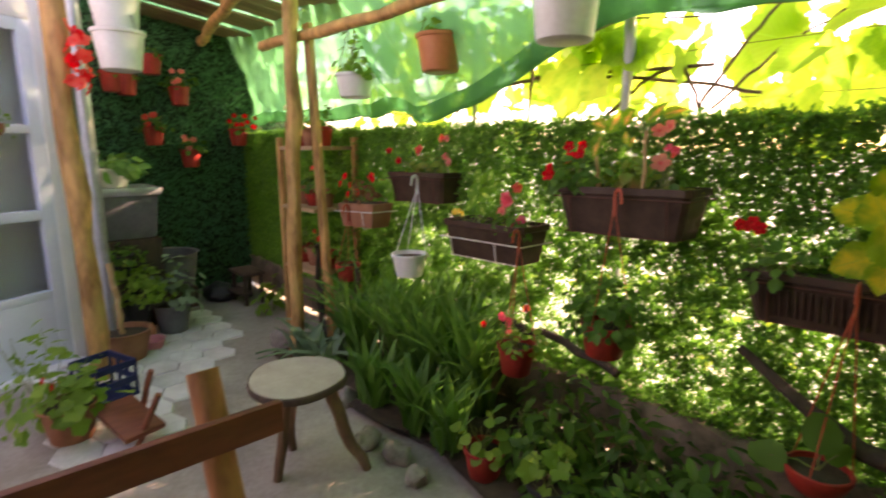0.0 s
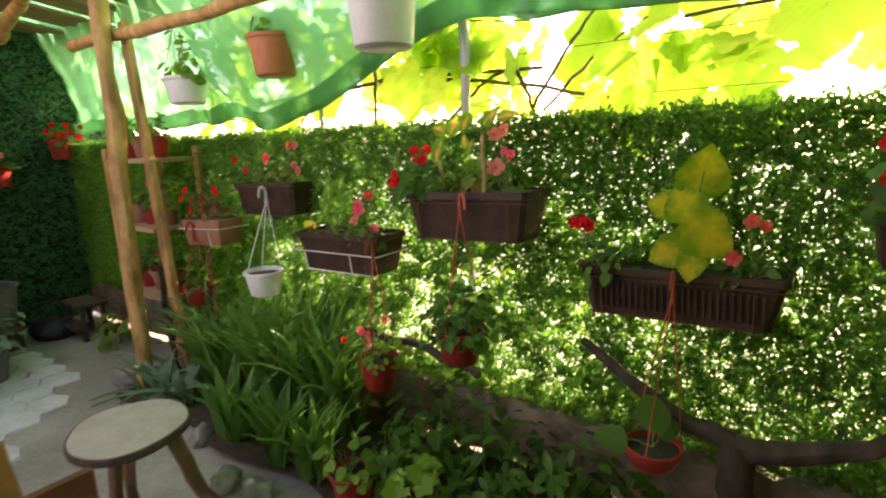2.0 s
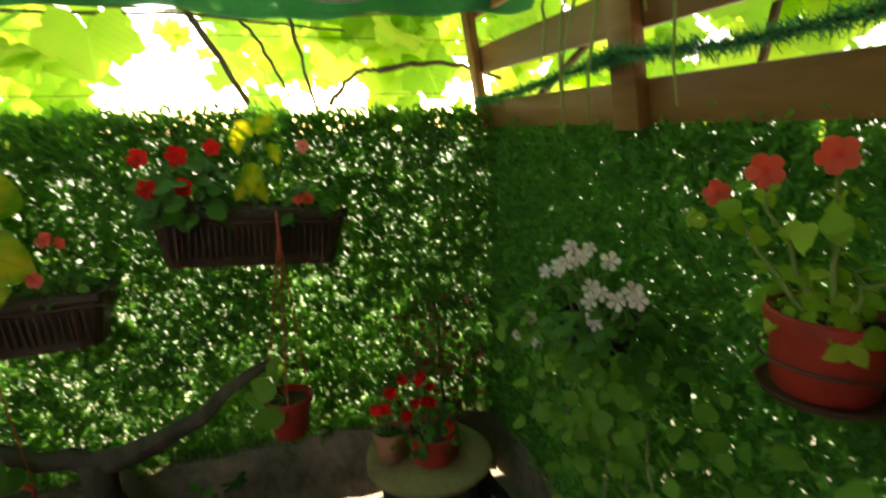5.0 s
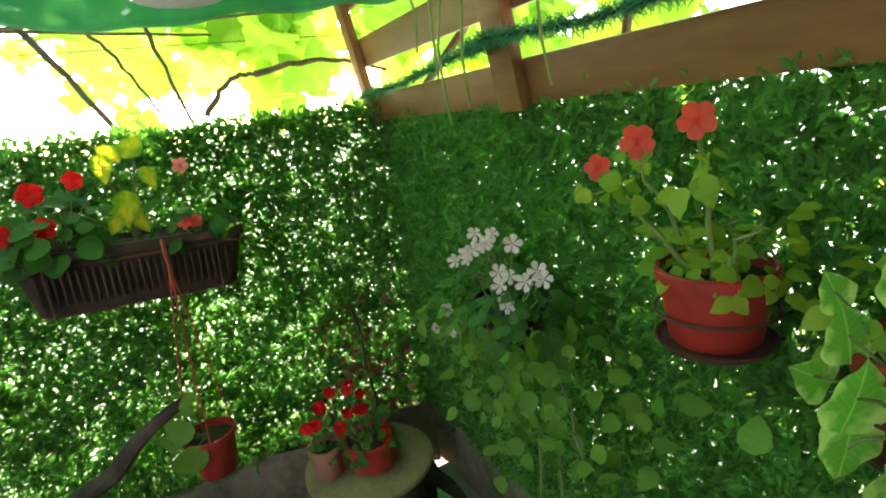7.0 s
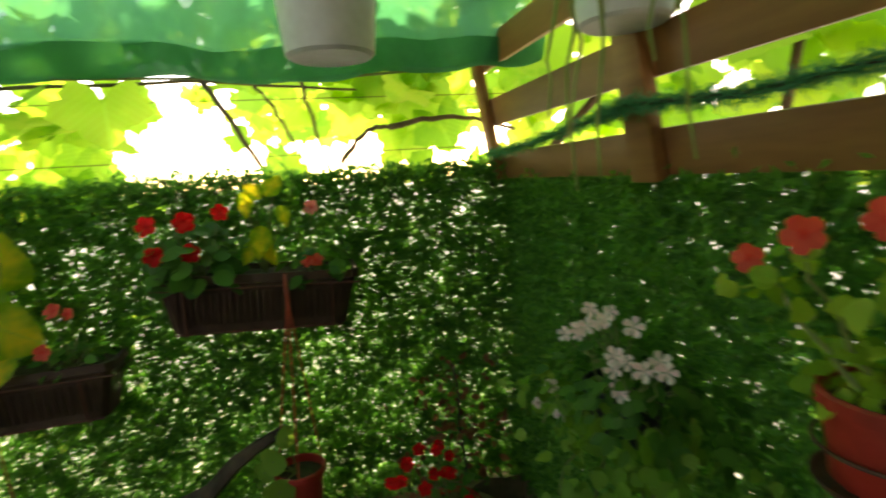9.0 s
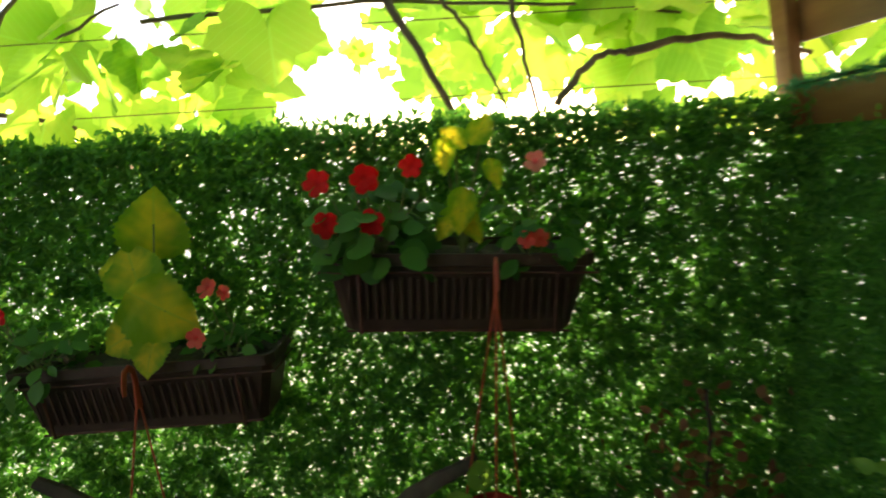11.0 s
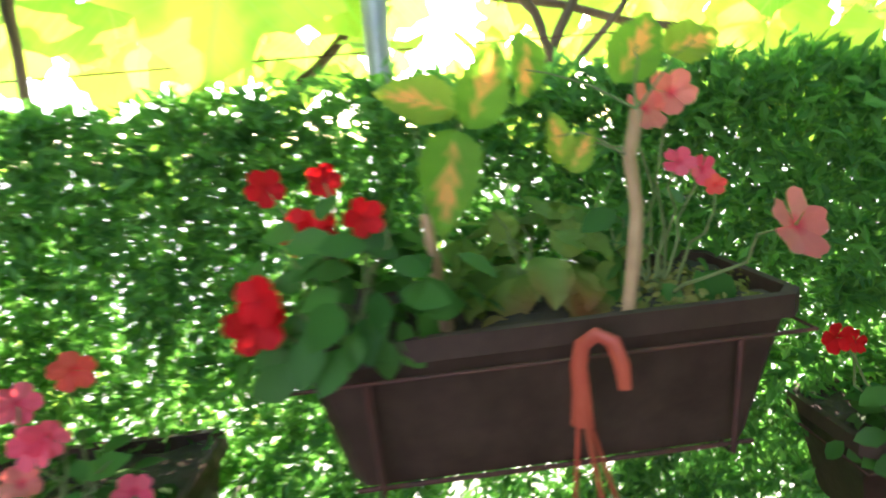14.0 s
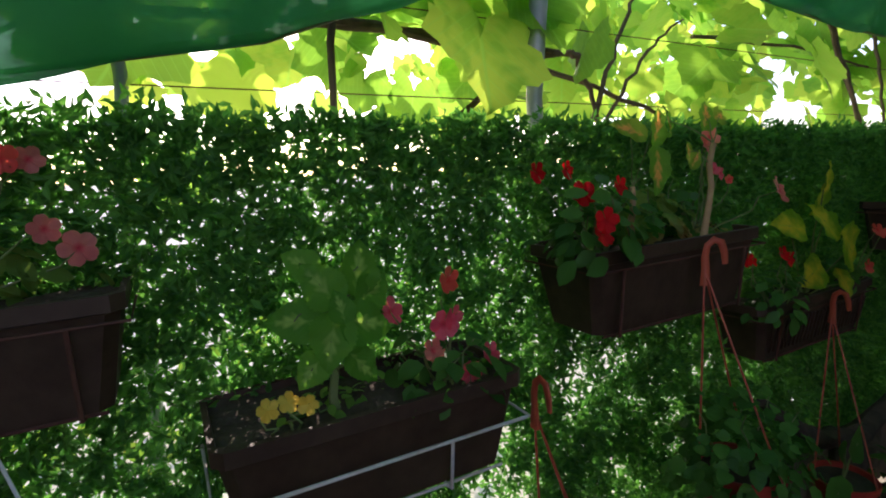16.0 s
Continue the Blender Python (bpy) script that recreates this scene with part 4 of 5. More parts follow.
big_leaf_plant("coleus", "large-leaved yellow and green coleus", (1.6, 2.24, 0.93), [
    (1.655, 2.23, 1.275, 0.175, 0.3, -0.1, -10), (1.535, 2.26, 1.165, 0.125, -0.4, 0.7, 85), (1.61, 2.2, 1.18, 0.145, 0.0, 0.8, 25), (1.69, 2.16, 1.09, 0.18, 0.35, 0.0, -125),
    (1.565, 2.2, 1.02, 0.13, -0.2, 0.2, 120), (1.645, 2.15, 0.99, 0.1, 0.0, 0.4, 175)], COLEUS, STEM, 1.08, shape=SERRATED)
big_leaf_plant("coleus", "tall copper and green coleus on bare woody stems", (0.93, 2.13, 1.19), [
    (0.747, 2.107, 1.354, 0.11, -0.1, 0.1, 170), (0.72, 2.16, 1.44, 0.095, -0.3, 0.5, 75), (0.795, 2.15, 1.45, 0.1, 0.2, 0.3, -25), (0.84, 2.16, 1.46, 0.085, 0.5, 0.2, 160), (0.955, 2.15, 1.475, 0.1, 0.2, 0.6, -40),
    (1.02, 2.16, 1.475, 0.085, 0.4, 0.6, -80), (0.86, 2.12, 1.39, 0.055, 0.1, 0.2, 10), (0.885, 2.12, 1.375, 0.05, -0.2, 0.2, -30)],
    COLEUS_COPPER, DRY_STEM, 0.68, 0.0018, shape=SERRATED, trunks=(((0.934, 2.13, 1.17), (0.94, 2.118, 1.41)), ((0.735, 2.16, 1.18), (0.722, 2.15, 1.32))))
big_leaf_plant("coleus", "yellow and wine-red coleus in the ribbed box", (2.35, 2.16, 1.18), [
    (2.32, 2.12, 1.39, 0.08, 0, 0.1, 180), (2.35, 2.11, 1.28, 0.1, 0.1, 0.1, 170), (2.37, 2.12, 1.25, 0.09, 0.2, 0.2, 200), (2.32, 2.12, 1.25, 0.08, -0.2, 0.1, 150), (2.4, 2.14, 1.44, 0.09, 0.3, 0.9, -40),
    (2.34, 2.14, 1.43, 0.08, -0.3, 0.9, 50), (2.42, 2.12, 1.35, 0.07, 0.3, 0.2, 190)], COLEUS, STEM, 0.75, shape=SERRATED)

big_leaf_plant("coleus", "upright bright green coleus with pale leaf centres", (0.06, 2.18, 0.96), [
    (0.115, 2.19, 1.21, 0.1, 0.2, 0.3, -15), (0.045, 2.18, 1.19, 0.095, -0.2, 0.4, 40), (0.0, 2.18, 1.135, 0.095, -0.4, 0.4, 90), (0.115, 2.16, 1.12, 0.1, 0.3, 0.3, -110), (0.05, 2.15, 1.1, 0.1, -0.1, 0.2, 165),
    (0.07, 2.155, 1.155, 0.06, 0.0, 0.5, 10), (0.14, 2.19, 1.17, 0.085, 0.5, 0.4, -60), (0.02, 2.2, 1.225, 0.07, -0.3, 0.6, 60), (0.015, 2.15, 1.06, 0.07, -0.3, 0.3, 140), (0.1, 2.15, 1.05, 0.075, 0.3, 0.3, -150)], VEINED, STEM, 0.95, 0.003, shape=SERRATED, trunks=(((0.06, 2.18, 0.96), (0.06, 2.19, 1.14)),))


# ---- pots ----
def pot(name, label, at, r, h, mat, taper=0.72, rim=0.012, lip=0.02, soil=True, bowl=False, group="", category="pot"):
    """A turned pot standing or hanging at its foot, with a rolled rim and soil in it."""
    root = thing(name, label, category, at, group=group)
    if bowl:
        prof = [(0, 0)] + [(r * math.sin(a), h * (1 - math.cos(a))) for a in (math.pi / 2 * i / 7 for i in range(1, 8))]
    else:
        prof = [(0, 0.004), (r * taper * 0.9, 0.0), (r * taper, 0.006), (r * 0.95, h - lip)]
    prof += [(r * 0.95, h - lip * 0.5), (r * 0.93, h - lip * 0.5), (r * 0.9, h * 0.8)]
    body = part("pot_body", lathe(prof, 28), mat, root)
    part("rim", lathe([(r * 0.95, h - lip), (r * 0.95 + rim * 0.6, h - lip * 0.9), (r + rim * 0.3, h - 0.003), (r, h), (r * 0.94, h - 0.001), (r * 0.93, h - lip * 0.6)], 28), mat, body)
    if soil:
        part("soil", lathe([(r * 0.915, h * 0.83), (r * 0.5, h * 0.86), (0, h * 0.87)], 20), SOIL, root)
    return root


def hanging_pot(label, at, r, h, mat, hook, cords=3, hook_mat=None, bowl=False, taper=0.75, crook=(0, -1)):
    """A pot on three straps that meet at a hook."""
    root = pot("hanging_pot", label, at, r, h, mat, taper, bowl=bowl, category="hanging pot", group="hanging pots")
    hm = hook_mat or mat
    top = Vector(hook) - Vector(at)
    for i in range(cords):
        a = 2 * math.pi * i / cords + 0.5
        part("strap", tube(bend((r * math.cos(a), r * math.sin(a), h - 0.004), top - Vector((0, 0, 0.05)), 0.0, 3), 0.0025, 5), hm, root)
    curl = [top + Vector(v) for v in ((0, 0, -0.06), (0, 0, -0.03), (-0.004, 0, -0.008), (0.006, -0.004, 0.012), (0.022, -0.004, 0.014), (0.032, 0, 0.0), (0.03, 0, -0.02))]
    if hm in (RED_HOOK, WHITE):
        # a flat moulded crook, its shank splitting into the straps below
        way, flat = Vector((*crook, 0)).normalized(), Vector((-crook[1], crook[0], 0)).normalized()
        curl = [top + way * (0.006 + a) + Vector((0, 0, c)) for a, c in ((-0.004, -0.085), (-0.004, -0.05), (-0.006, -0.02), (-0.002, 0.004), (0.012, 0.016), (0.027, 0.01), (0.035, -0.012), (0.038, -0.038))]
        bar = tube(curl, [0.012, 0.0095, 0.0085, 0.008, 0.008, 0.0085, 0.008, 0.0065], 10)
        for v in bar.verts:
            v.co -= flat * (v.co - top).dot(flat) * 0.5
        part("hook", bar, hm, root)
    else:
        part("hook", tube(curl, [0.006, 0.007, 0.006, 0.006, 0.006, 0.005, 0.004], 8), hm, root)
    return root


hanging_pot("red plastic hanging pot hooked on a flower box", (0.47, 2.0, 0.36), 0.085, 0.14, TERRACOTTA, (0.4, 2.08, 0.975), 3, RED_HOOK)
plant("impatiens", "rose impatiens with yellowish leaves in a hanging pot", (0.47, 2.0, 0.48), (0.14, 0.12, 0.14), FRESH, 60, 0.045, [(0.52, 2.0, 0.67, "coral"), (0.45, 1.97, 0.6, "rose"), (0.47, 1.95, 0.57, "pink"), (0.3, 1.97, 0.55, "red"), (0.42, 1.96, 0.62, "rose")], seed=13)
hanging_pot("red hanging pot full of leafy green balm", (0.9, 1.99, 0.58), 0.09, 0.13, TERRACOTTA, (0.86, 2.07, 1.185), 3, RED_HOOK, crook=(0.88, -0.48))
plant("lemon_balm", "bushy green leafy herb in a red hanging pot", (0.9, 1.99, 0.68), (0.16, 0.14, 0.2), GREEN, 260, 0.042, seed=14, shape=SMOOTH)
hanging_pot("red round hanging bowl under a flower box", (1.58, 2.08, 0.31), 0.088, 0.1, TERRACOTTA, (1.6, 2.155, 0.955), 3, RED_HOOK, True)
big_leaf_plant("begonia", "two broad green leaves in a hanging bowl", (1.58, 2.08, 0.4), [(1.46, 2.04, 0.41, 0.12, -0.3, 0.2, 100), (1.58, 2.05, 0.53, 0.13, 0.1, 0.2, 10), (1.62, 2.1, 0.46, 0.08, 0.3, 0.4, -40)], GREEN, STEM)
hanging_pot("red hanging pot with a round-leaved geranium", (2.39, 2.12, 0.44), 0.075, 0.14, TERRACOTTA, (2.41, 2.07, 1.17), 3, RED_HOOK)
big_leaf_plant("geranium", "round-leaved geranium in a hanging pot", (2.38, 2.12, 0.56), [(2.32, 2.06, 0.64, 0.09, -0.3, 0.2, 30), (2.33, 2.04, 0.55, 0.1, 0.0, 0.1, 80), (2.36, 2.1, 0.69, 0.07, 0.1, 0.4, -10), (2.29, 2.08, 0.6, 0.07, -0.5, 0.2, 50)], FRESH, STEM)
hanging_pot("white plastic hanging pot on white straps", (-0.39, 2.08, 0.635), 0.1, 0.13, WHITE, (-0.4, 2.15, 1.18), 3, WHITE)
hanging_pot("orange hanging pot under the green tarp", (-0.155, 2.1, 1.715), 0.12, 0.18, ORANGE, (-0.155, 2.1, 2.28), 3, RUST)
plant("trailing_ivy", "small trailing vine in an orange hanging pot", (-0.155, 2.1, 1.87), (0.12, 0.1, 0.14), FRESH, 50, 0.05, seed=15, shape=LOBED)
hanging_pot("white hanging pot under the green tarp", (-0.93, 2.1, 1.645), 0.12, 0.14, WHITE, (-0.93, 2.1, 2.2), 3, RUST)
plant("trailing_ivy", "leggy geranium in a white hanging pot", (-0.93, 2.1, 1.77), (0.2, 0.12, 0.34), FRESH, 60, 0.055, seed=16, shape=ROUND)
hanging_pot("large white hanging pot under the pergola", (0.9, 1.65, 1.655), 0.105, 0.19, WHITE, (0.9, 1.65, 2.32), 3, RUST, taper=0.8)
hanging_pot("orange hanging pot under the pergola", (1.9, 1.6, 1.685), 0.11, 0.17, ORANGE, (1.9, 1.6, 2.33), 3, RUST)
hanging_pot("large white hanging pot beside the lattice", (2.56, 1.55, 1.66), 0.1, 0.18, WHITE, (2.56, 1.55, 2.32), 3, RUST, taper=0.8)
hanging_pot("white hanging pot with a ringed base and trailing stems", (3.06, 1.4, 1.68), 0.1, 0.16, WHITE, (3.06, 1.4, 2.32), 3, RUST, taper=0.8)
s_ = thing("trailing_plant", "thin pale trailing stems below a white pot", "plant", (3.02, 1.42, 1.84))
for i, (dx, dy, dz) in enumerate(((0.02, 0.12, -0.45), (-0.05, 0.1, -0.3), (-0.06, -0.1, -0.42), (0.04, -0.2, -0.4), (-0.05, 0.02, -0.36), (0.0, -0.16, -0.25))):
    part("stem", tube(bend((dx * 0.5, dy * 0.6, 0), (dx, dy, dz), -0.04, 7, 0.012), [0.006, 0.0055, 0.005, 0.004, 0.0035, 0.003, 0.003, 0.002], 6), PALE_STEM, s_)


# ---- tree trunk, bed and stones ----
tree = thing("tree", "dark forked tree trunk growing in front of the low wall", "tree")
rt = random.Random(4)
part("trunk", tube(bend((1.83, 2.18, -0.02), (1.81, 2.17, 0.44), 0, 6, 0.012, rt), [0.085, 0.07, 0.06, 0.056, 0.054, 0.052, 0.05], 12, None, 0.12, rt), BARK, tree)
part("limb", tube(bend((1.8, 2.17, 0.42), (2.36, 2.16, 0.69), 0.03, 7, 0.015, rt), [0.045, 0.038, 0.033, 0.03, 0.026, 0.023, 0.02, 0.016], 9, None, 0.1, rt), BARK, tree)
part("limb", tube(bend((1.81, 2.17, 0.42), (1.3, 2.18, 0.68), 0.03, 7, 0.015, rt), [0.04, 0.034, 0.03, 0.027, 0.024, 0.02, 0.018, 0.014], 9, None, 0.1, rt), BARK, tree)
part("limb", tube(bend((0.2, 2.2, 0.5), (0.85, 2.2, 0.42), -0.02, 7, 0.015, rt), 0.02, 8, None, 0.1, rt), BARK, tree)

bed = bmesh.new()
bmesh.ops.create_grid(bed, x_segments=60, y_segments=10, size=0.5)
for v in bed.verts:
    v.co = Vector((v.co.x * 4.4 + 0.95, v.co.y * 0.62 + 1.95 + 0.04 * math.sin(v.co.x * 30), 0.035 + 0.03 * noise.noise(Vector((v.co.x * 22, v.co.y * 4, 0)))))
tagged(part("flower_bed", bed, SOIL), "dark soil bed along the leaf screen", "flower bed", "", "structure")


def stone(size, at, seed, mat=STONE):
    b = bmesh.new()
    bmesh.ops.create_icosphere(b, subdivisions=3, radius=1)
    for v in b.verts:
        k = 1 + 0.5 * noise.noise(v.co * 1.3 + Vector((seed * 3.1, 0, 0))) + 0.06 * noise.noise(v.co * 5)
        v.co = Vector((v.co.x * size[0] * k, v.co.y * size[1] * k, v.co.z * size[2] * k))
    ob = part("stone", b, mat)
    ob.location, ob.rotation_euler.z = at, seed
    return tagged(ob, "pale rounded stone edging the flower bed", "stone", "bed edging stones")


for i, (x, y, s) in enumerate(((-1.35, 1.75, 0.1), (-1.2, 1.84, 0.09), (-0.95, 1.72, 0.07), (0.02, 1.5, 0.07), (0.2, 1.53, 0.07), (0.38, 1.5, 0.055), (1.2, 1.6, 0.06), (-0.4, 1.64, 0.07))):
    stone((s, s * 0.8, s * 0.75), (x, y, s * 0.45), i * 1.7)


# strap-leaved clumps
def strap_clump(label, at, n, length, seed, lean=0.5, width=0.022):
    rs = random.Random(seed)
    b = bmesh.new()
    for i in range(n):
        a, L = rs.uniform(0, 2 * math.pi), length * rs.uniform(0.6, 1.1)
        out, w, tw = lean * rs.uniform(0.3, 1.2), width * rs.uniform(0.7, 1.2), rs.uniform(-0.5, 0.5)
        ox, oy = rs.uniform(-0.07, 0.07), rs.uniform(-0.05, 0.05)
        prev = None
        for k in range(7):
            q = k / 6
            d = out * L * q ** 1.6
            z = L * (q - 0.42 * out * q ** 2.6)
            c = Vector((ox + d * math.cos(a), oy + d * math.sin(a), z))
            s = Vector((-math.sin(a + tw * q), math.cos(a + tw * q), 0)) * w * 0.5 * (1 - q ** 3) * (0.6 + q if q < 0.4 else 1)
            cur = (b.verts.new(c - s), b.verts.new(c + Vector((0, 0, -0.15 * w))), b.verts.new(c + s))
            if prev:
                b.faces.new((prev[0], prev[1], cur[1], cur[0]))
                b.faces.new((prev[1], prev[2], cur[2], cur[1]))
            prev = cur
    root = thing("strap_leaf_plant", label, "plant", at)
    part("foliage", b, STRAP, root)
    return root


for i, (x, y, L, n) in enumerate(((-0.72, 1.95, 0.66, 46), (-0.45, 2.05, 0.76, 56), (-0.2, 2.03, 0.74, 60), (0.04, 2.05, 0.74, 60), (0.18, 2.04, 0.68, 50), (0.1, 1.72, 0.38, 50), (-0.25, 1.72, 0.38, 46), (-0.95, 2.05, 0.55, 36), (0.32, 1.72, 0.36, 36))):
    strap_clump("clump of long dark green strap leaves", (x, y, 0.03), int(n * 1.0), L * 1.05, 60 + i, 0.6, 0.04)
for i, (x, y, h) in enumerate(((1.7, 1.95, 0.2), (2.0, 1.9, 0.22), (2.3, 1.95, 0.2), (2.55, 1.8, 0.22), (1.3, 1.72, 0.2), (0.7, 2.05, 0.32), (0.75, 1.95, 0.25), (1.0, 2.0, 0.28), (1.25, 1.98, 0.22), (0.85, 1.78, 0.2), (1.15, 1.8, 0.2), (1.45, 1.9, 0.16), (0.55, 2.18, 0.4), (0.8, 2.2, 0.36), (1.02, 2.17, 0.3), (1.3, 2.18, 0.3), (1.5, 2.12, 0.26), (1.62, 1.8, 0.2), (2.1, 2.15, 0.26), (0.62, 1.88, 0.3), (1.0, 1.7, 0.17), (1.45, 1.7, 0.17))):
    plant("bed_plant", "leafy green perennial in the soil bed", (x, y, 0.03), (0.18, 0.15, h), GREEN, 75, 0.085, seed=80 + i, shape=LANCE, droop=0.6)
pot("flower_pot", "red plastic pot standing at the bed edge", (0.55, 1.72, 0.0), 0.085, 0.15, TERRACOTTA)
plant("geranium", "young round-leaved geranium in a red pot", (0.55, 1.72, 0.13), (0.1, 0.08, 0.17), FRESH, 22, 0.06, seed=90, shape=ROUND)
pot("flower_pot", "black plastic pot with a young geranium", (0.86, 1.74, 0.0), 0.085, 0.14, BLACK_PL)
plant("geranium", "pale green lobed geranium in a black pot", (0.86, 1.74, 0.12), (0.1, 0.09, 0.15), FRESH, 22, 0.07, seed=91, shape=LOBED)


# ---- lattice over the corner screen ----
lattice = thing("lattice_fence", "varnished wooden lattice leaning over the corner screen", "lattice fence", (3.2, 0, 1.41), (0, -9, 0))
for z in (0.0, 0.19, 0.38, 0.57, 0.76):
    part("rail", box((0.022, 4.0, 0.092), (0, 0.42, z + 0.004), 0.003), LATTICE, lattice)
for y, w in ((2.355, 0.06), (1.485, 0.085), (0.745, 0.08), (-0.3, 0.075)):
    part("post", box((0.03, w, 0.9), (-0.028, y, -0.005), 0.004), LATTICE, lattice)
rg = np.random.default_rng(71)
gp = [Vector((3.12, 2.3, 1.5)), Vector((3.12, 1.95, 1.51)), Vector((3.11, 1.56, 1.54)), Vector((3.1, 1.45, 1.55)), Vector((3.12, 1.2, 1.53)), Vector((3.11, 0.95, 1.535)), Vector((3.1, 0.75, 1.56)), Vector((3.1, 0.4, 1.55)), Vector((3.1, -0.4, 1.57))]
core = []
for a, b in zip(gp, gp[1:]):
    core += [a.lerp(b, k / 60) for k in range(60)]
core = np.array([tuple(c) for c in core])
core = np.repeat(core, 16, axis=0)
spray = rg.normal(size=(len(core), 3))
me = leaves(([(-0.05, 0, 0), (-0.03, 1, 0), (0.03, 1, 0), (0.05, 0, 0)], [(0, 3, 2, 1)]), core + 0.004 * rg.normal(size=core.shape), rg.normal(size=core.shape), rg.uniform(0.012, 0.026, len(core)), rg, ups=spray * 3)
garland = thing("pine_garland", "dark green artificial pine garland wound through the lattice", "garland")
foliage("needles", me, HEDGE_DARK, garland)
part("core", tube([tuple(p) for p in gp], 0.004, 5), BARK, garland)

# ---- pots at the corner screen ----
def wall_holder(at, r):
    root = thing("pot_holder", "rusty wire ring and saucer holding a pot at the screen", "pot holder", at)
    part("saucer", lathe([(0, 0.0), (r * 0.96, 0.002), (r * 1.06, 0.012), (r * 1.02, 0.013), (r * 0.94, 0.006), (0, 0.005)], 28), RUST, root)
    part("ring", tube([(r * 1.04 * math.cos(a), r * 1.04 * math.sin(a), 0.055) for a in (2 * math.pi * i / 32 for i in range(33))], 0.0025, 5), RUST, root)
    for s in (-1, 1):
        part("arm", tube([(r * 0.9, s * r * 0.6, 0.055), (3.2 - at[0], s * r * 0.6, 0.055), (3.2 - at[0], s * r * 0.6, -0.01), (r * 0.5, s * r * 0.5, -0.003)], 0.003, 5), RUST, root)


for x, y, z, r in ((3.1, 0.955, 1.058, 0.075), (3.12, 0.72, 1.01, 0.077)):
    wall_holder((x, y, z), r)
    pot("flower_pot", "red plastic pot held in a wire ring at the screen", (x, y, z + 0.007), r, 0.112, TERRACOTTA, 0.8)
plant("impatiens", "coral impatiens with thick pale stems and lime leaves", (3.1, 0.955, 1.155), (0.07, 0.115, 0.085), LIME, 85, 0.034,
      [(3.0, 1.06, 1.32), (3.0, 0.99, 1.355), (3.0, 0.905, 1.378)], seed=101, droop=0.1, colour="coral", bloom=1.0, face=(-0.8, -0.6, 0.15), stems=5, stem_mat=PALE_STEM, collar=9, shape=SMOOTH)
plant("impatiens", "coral impatiens with one open flower", (3.13, 0.72, 1.12), (0.07, 0.17, 0.2), LIME, 70, 0.032, [(3.05, 0.69, 1.325)], seed=102, colour="coral", bloom=1.0, face=(-0.8, -0.6, 0.1), stem_mat=PALE_STEM, collar=6, shape=SMOOTH)
big_leaf_plant("variegated_plant", "thick pale green leaves with cream edges", (3.08, 0.7, 1.05), [
    (3.05, 0.77, 1.15, 0.07, -0.5, 0.2, 10), (3.02, 0.745, 1.1, 0.085, -0.4, 0.1, -15), (3.06, 0.71, 1.18, 0.07, -0.5, 0.3, 30), (3.04, 0.68, 1.13, 0.075, -0.6, 0.2, -30), (3.06, 0.79, 1.19, 0.05, -0.4, 0.3, 20),
    (3.06, 0.66, 1.2, 0.06, -0.3, 0.2, -50), (3.02, 0.75, 1.04, 0.075, -0.5, -0.1, 170), (3.02, 0.7, 1.05, 0.075, -0.4, -0.1, 150), (3.06, 0.64, 1.16, 0.07, -0.6, 0.2, -70), (3.05, 0.8, 1.09, 0.065, -0.4, 0.1, 60), (3.05, 0.73, 1.22, 0.06, -0.4, 0.4, -10),
    (3.03, 0.71, 1.0, 0.07, -0.5, -0.1, 190), (3.04, 0.65, 1.08, 0.07, -0.5, 0.1, -100)], CREAM_EDGE, STEM, 1.2, shape=SMOOTH)
pot("flower_pot", "black plastic pot hooked on the corner screen", (3.1, 1.47, 0.86), 0.085, 0.13, BLACK_PL)
_h = thing("pot_hook", "rusty wire hook holding a black pot", "hook", (3.1, 1.47, 0.86))
part("wire", tube([(0.0, 0.086, 0.12), (0.1, 0.05, 0.12), (0.12, 0.0, 0.2), (0.12, 0, 0.5)], 0.003, 5), RUST, _h)
part("wire", tube([(0.0, -0.086, 0.12), (0.1, -0.05, 0.12), (0.12, 0.0, 0.2)], 0.003, 5), RUST, _h)
plant("busy_lizzie", "blush-white flowers above a trailing mass of green leaves", (3.08, 1.43, 0.95), (0.13, 0.26, 0.13), GREEN, 260, 0.042,
      [(3.02, 1.46, 1.16), (3.02, 1.43, 1.14), (3.0, 1.44, 1.13), (3.02, 1.51, 1.09), (3.02, 1.5, 1.11), (3.02, 1.57, 1.075), (3.02, 1.39, 1.17), (3.02, 1.41, 1.15), (3.02, 1.32, 1.16), (3.02, 1.34, 1.09), (3.0, 1.35, 1.1),
       (3.02, 1.29, 1.09), (3.02, 1.25, 1.12), (3.02, 1.23, 1.11), (3.02, 1.38, 1.06), (3.02, 1.37, 1.03), (3.02, 1.36, 1.02), (3.02, 1.52, 1.1), (2.96, 1.49, 0.93, "pansy"), (2.97, 1.62, 0.9, "pansy"), (2.97, 1.55, 0.97, "pansy")], seed=103, colour="white", bloom=0.85, face=(-0.7, -0.7, 0.2))
rv = np.random.default_rng(104)
n_ = 230
hang = np.stack([rv.uniform(2.95, 3.12, n_), rv.normal(1.4, 0.17, n_), 0.98 - np.abs(rv.normal(0, 0.13, n_))], 1)
trail = thing("trailing_leaves", "long green leaves trailing below the white flowers", "plant", (3.08, 1.43, 0.95))
me = leaves(SMOOTH, hang - np.array([3.08, 1.43, 0.95]), np.array([-0.7, -0.5, 0.3]) + 0.6 * rv.normal(size=(n_, 3)), rv.uniform(0.028, 0.055, n_), rv, 0.9)
foliage("foliage", me, FRESH, trail)
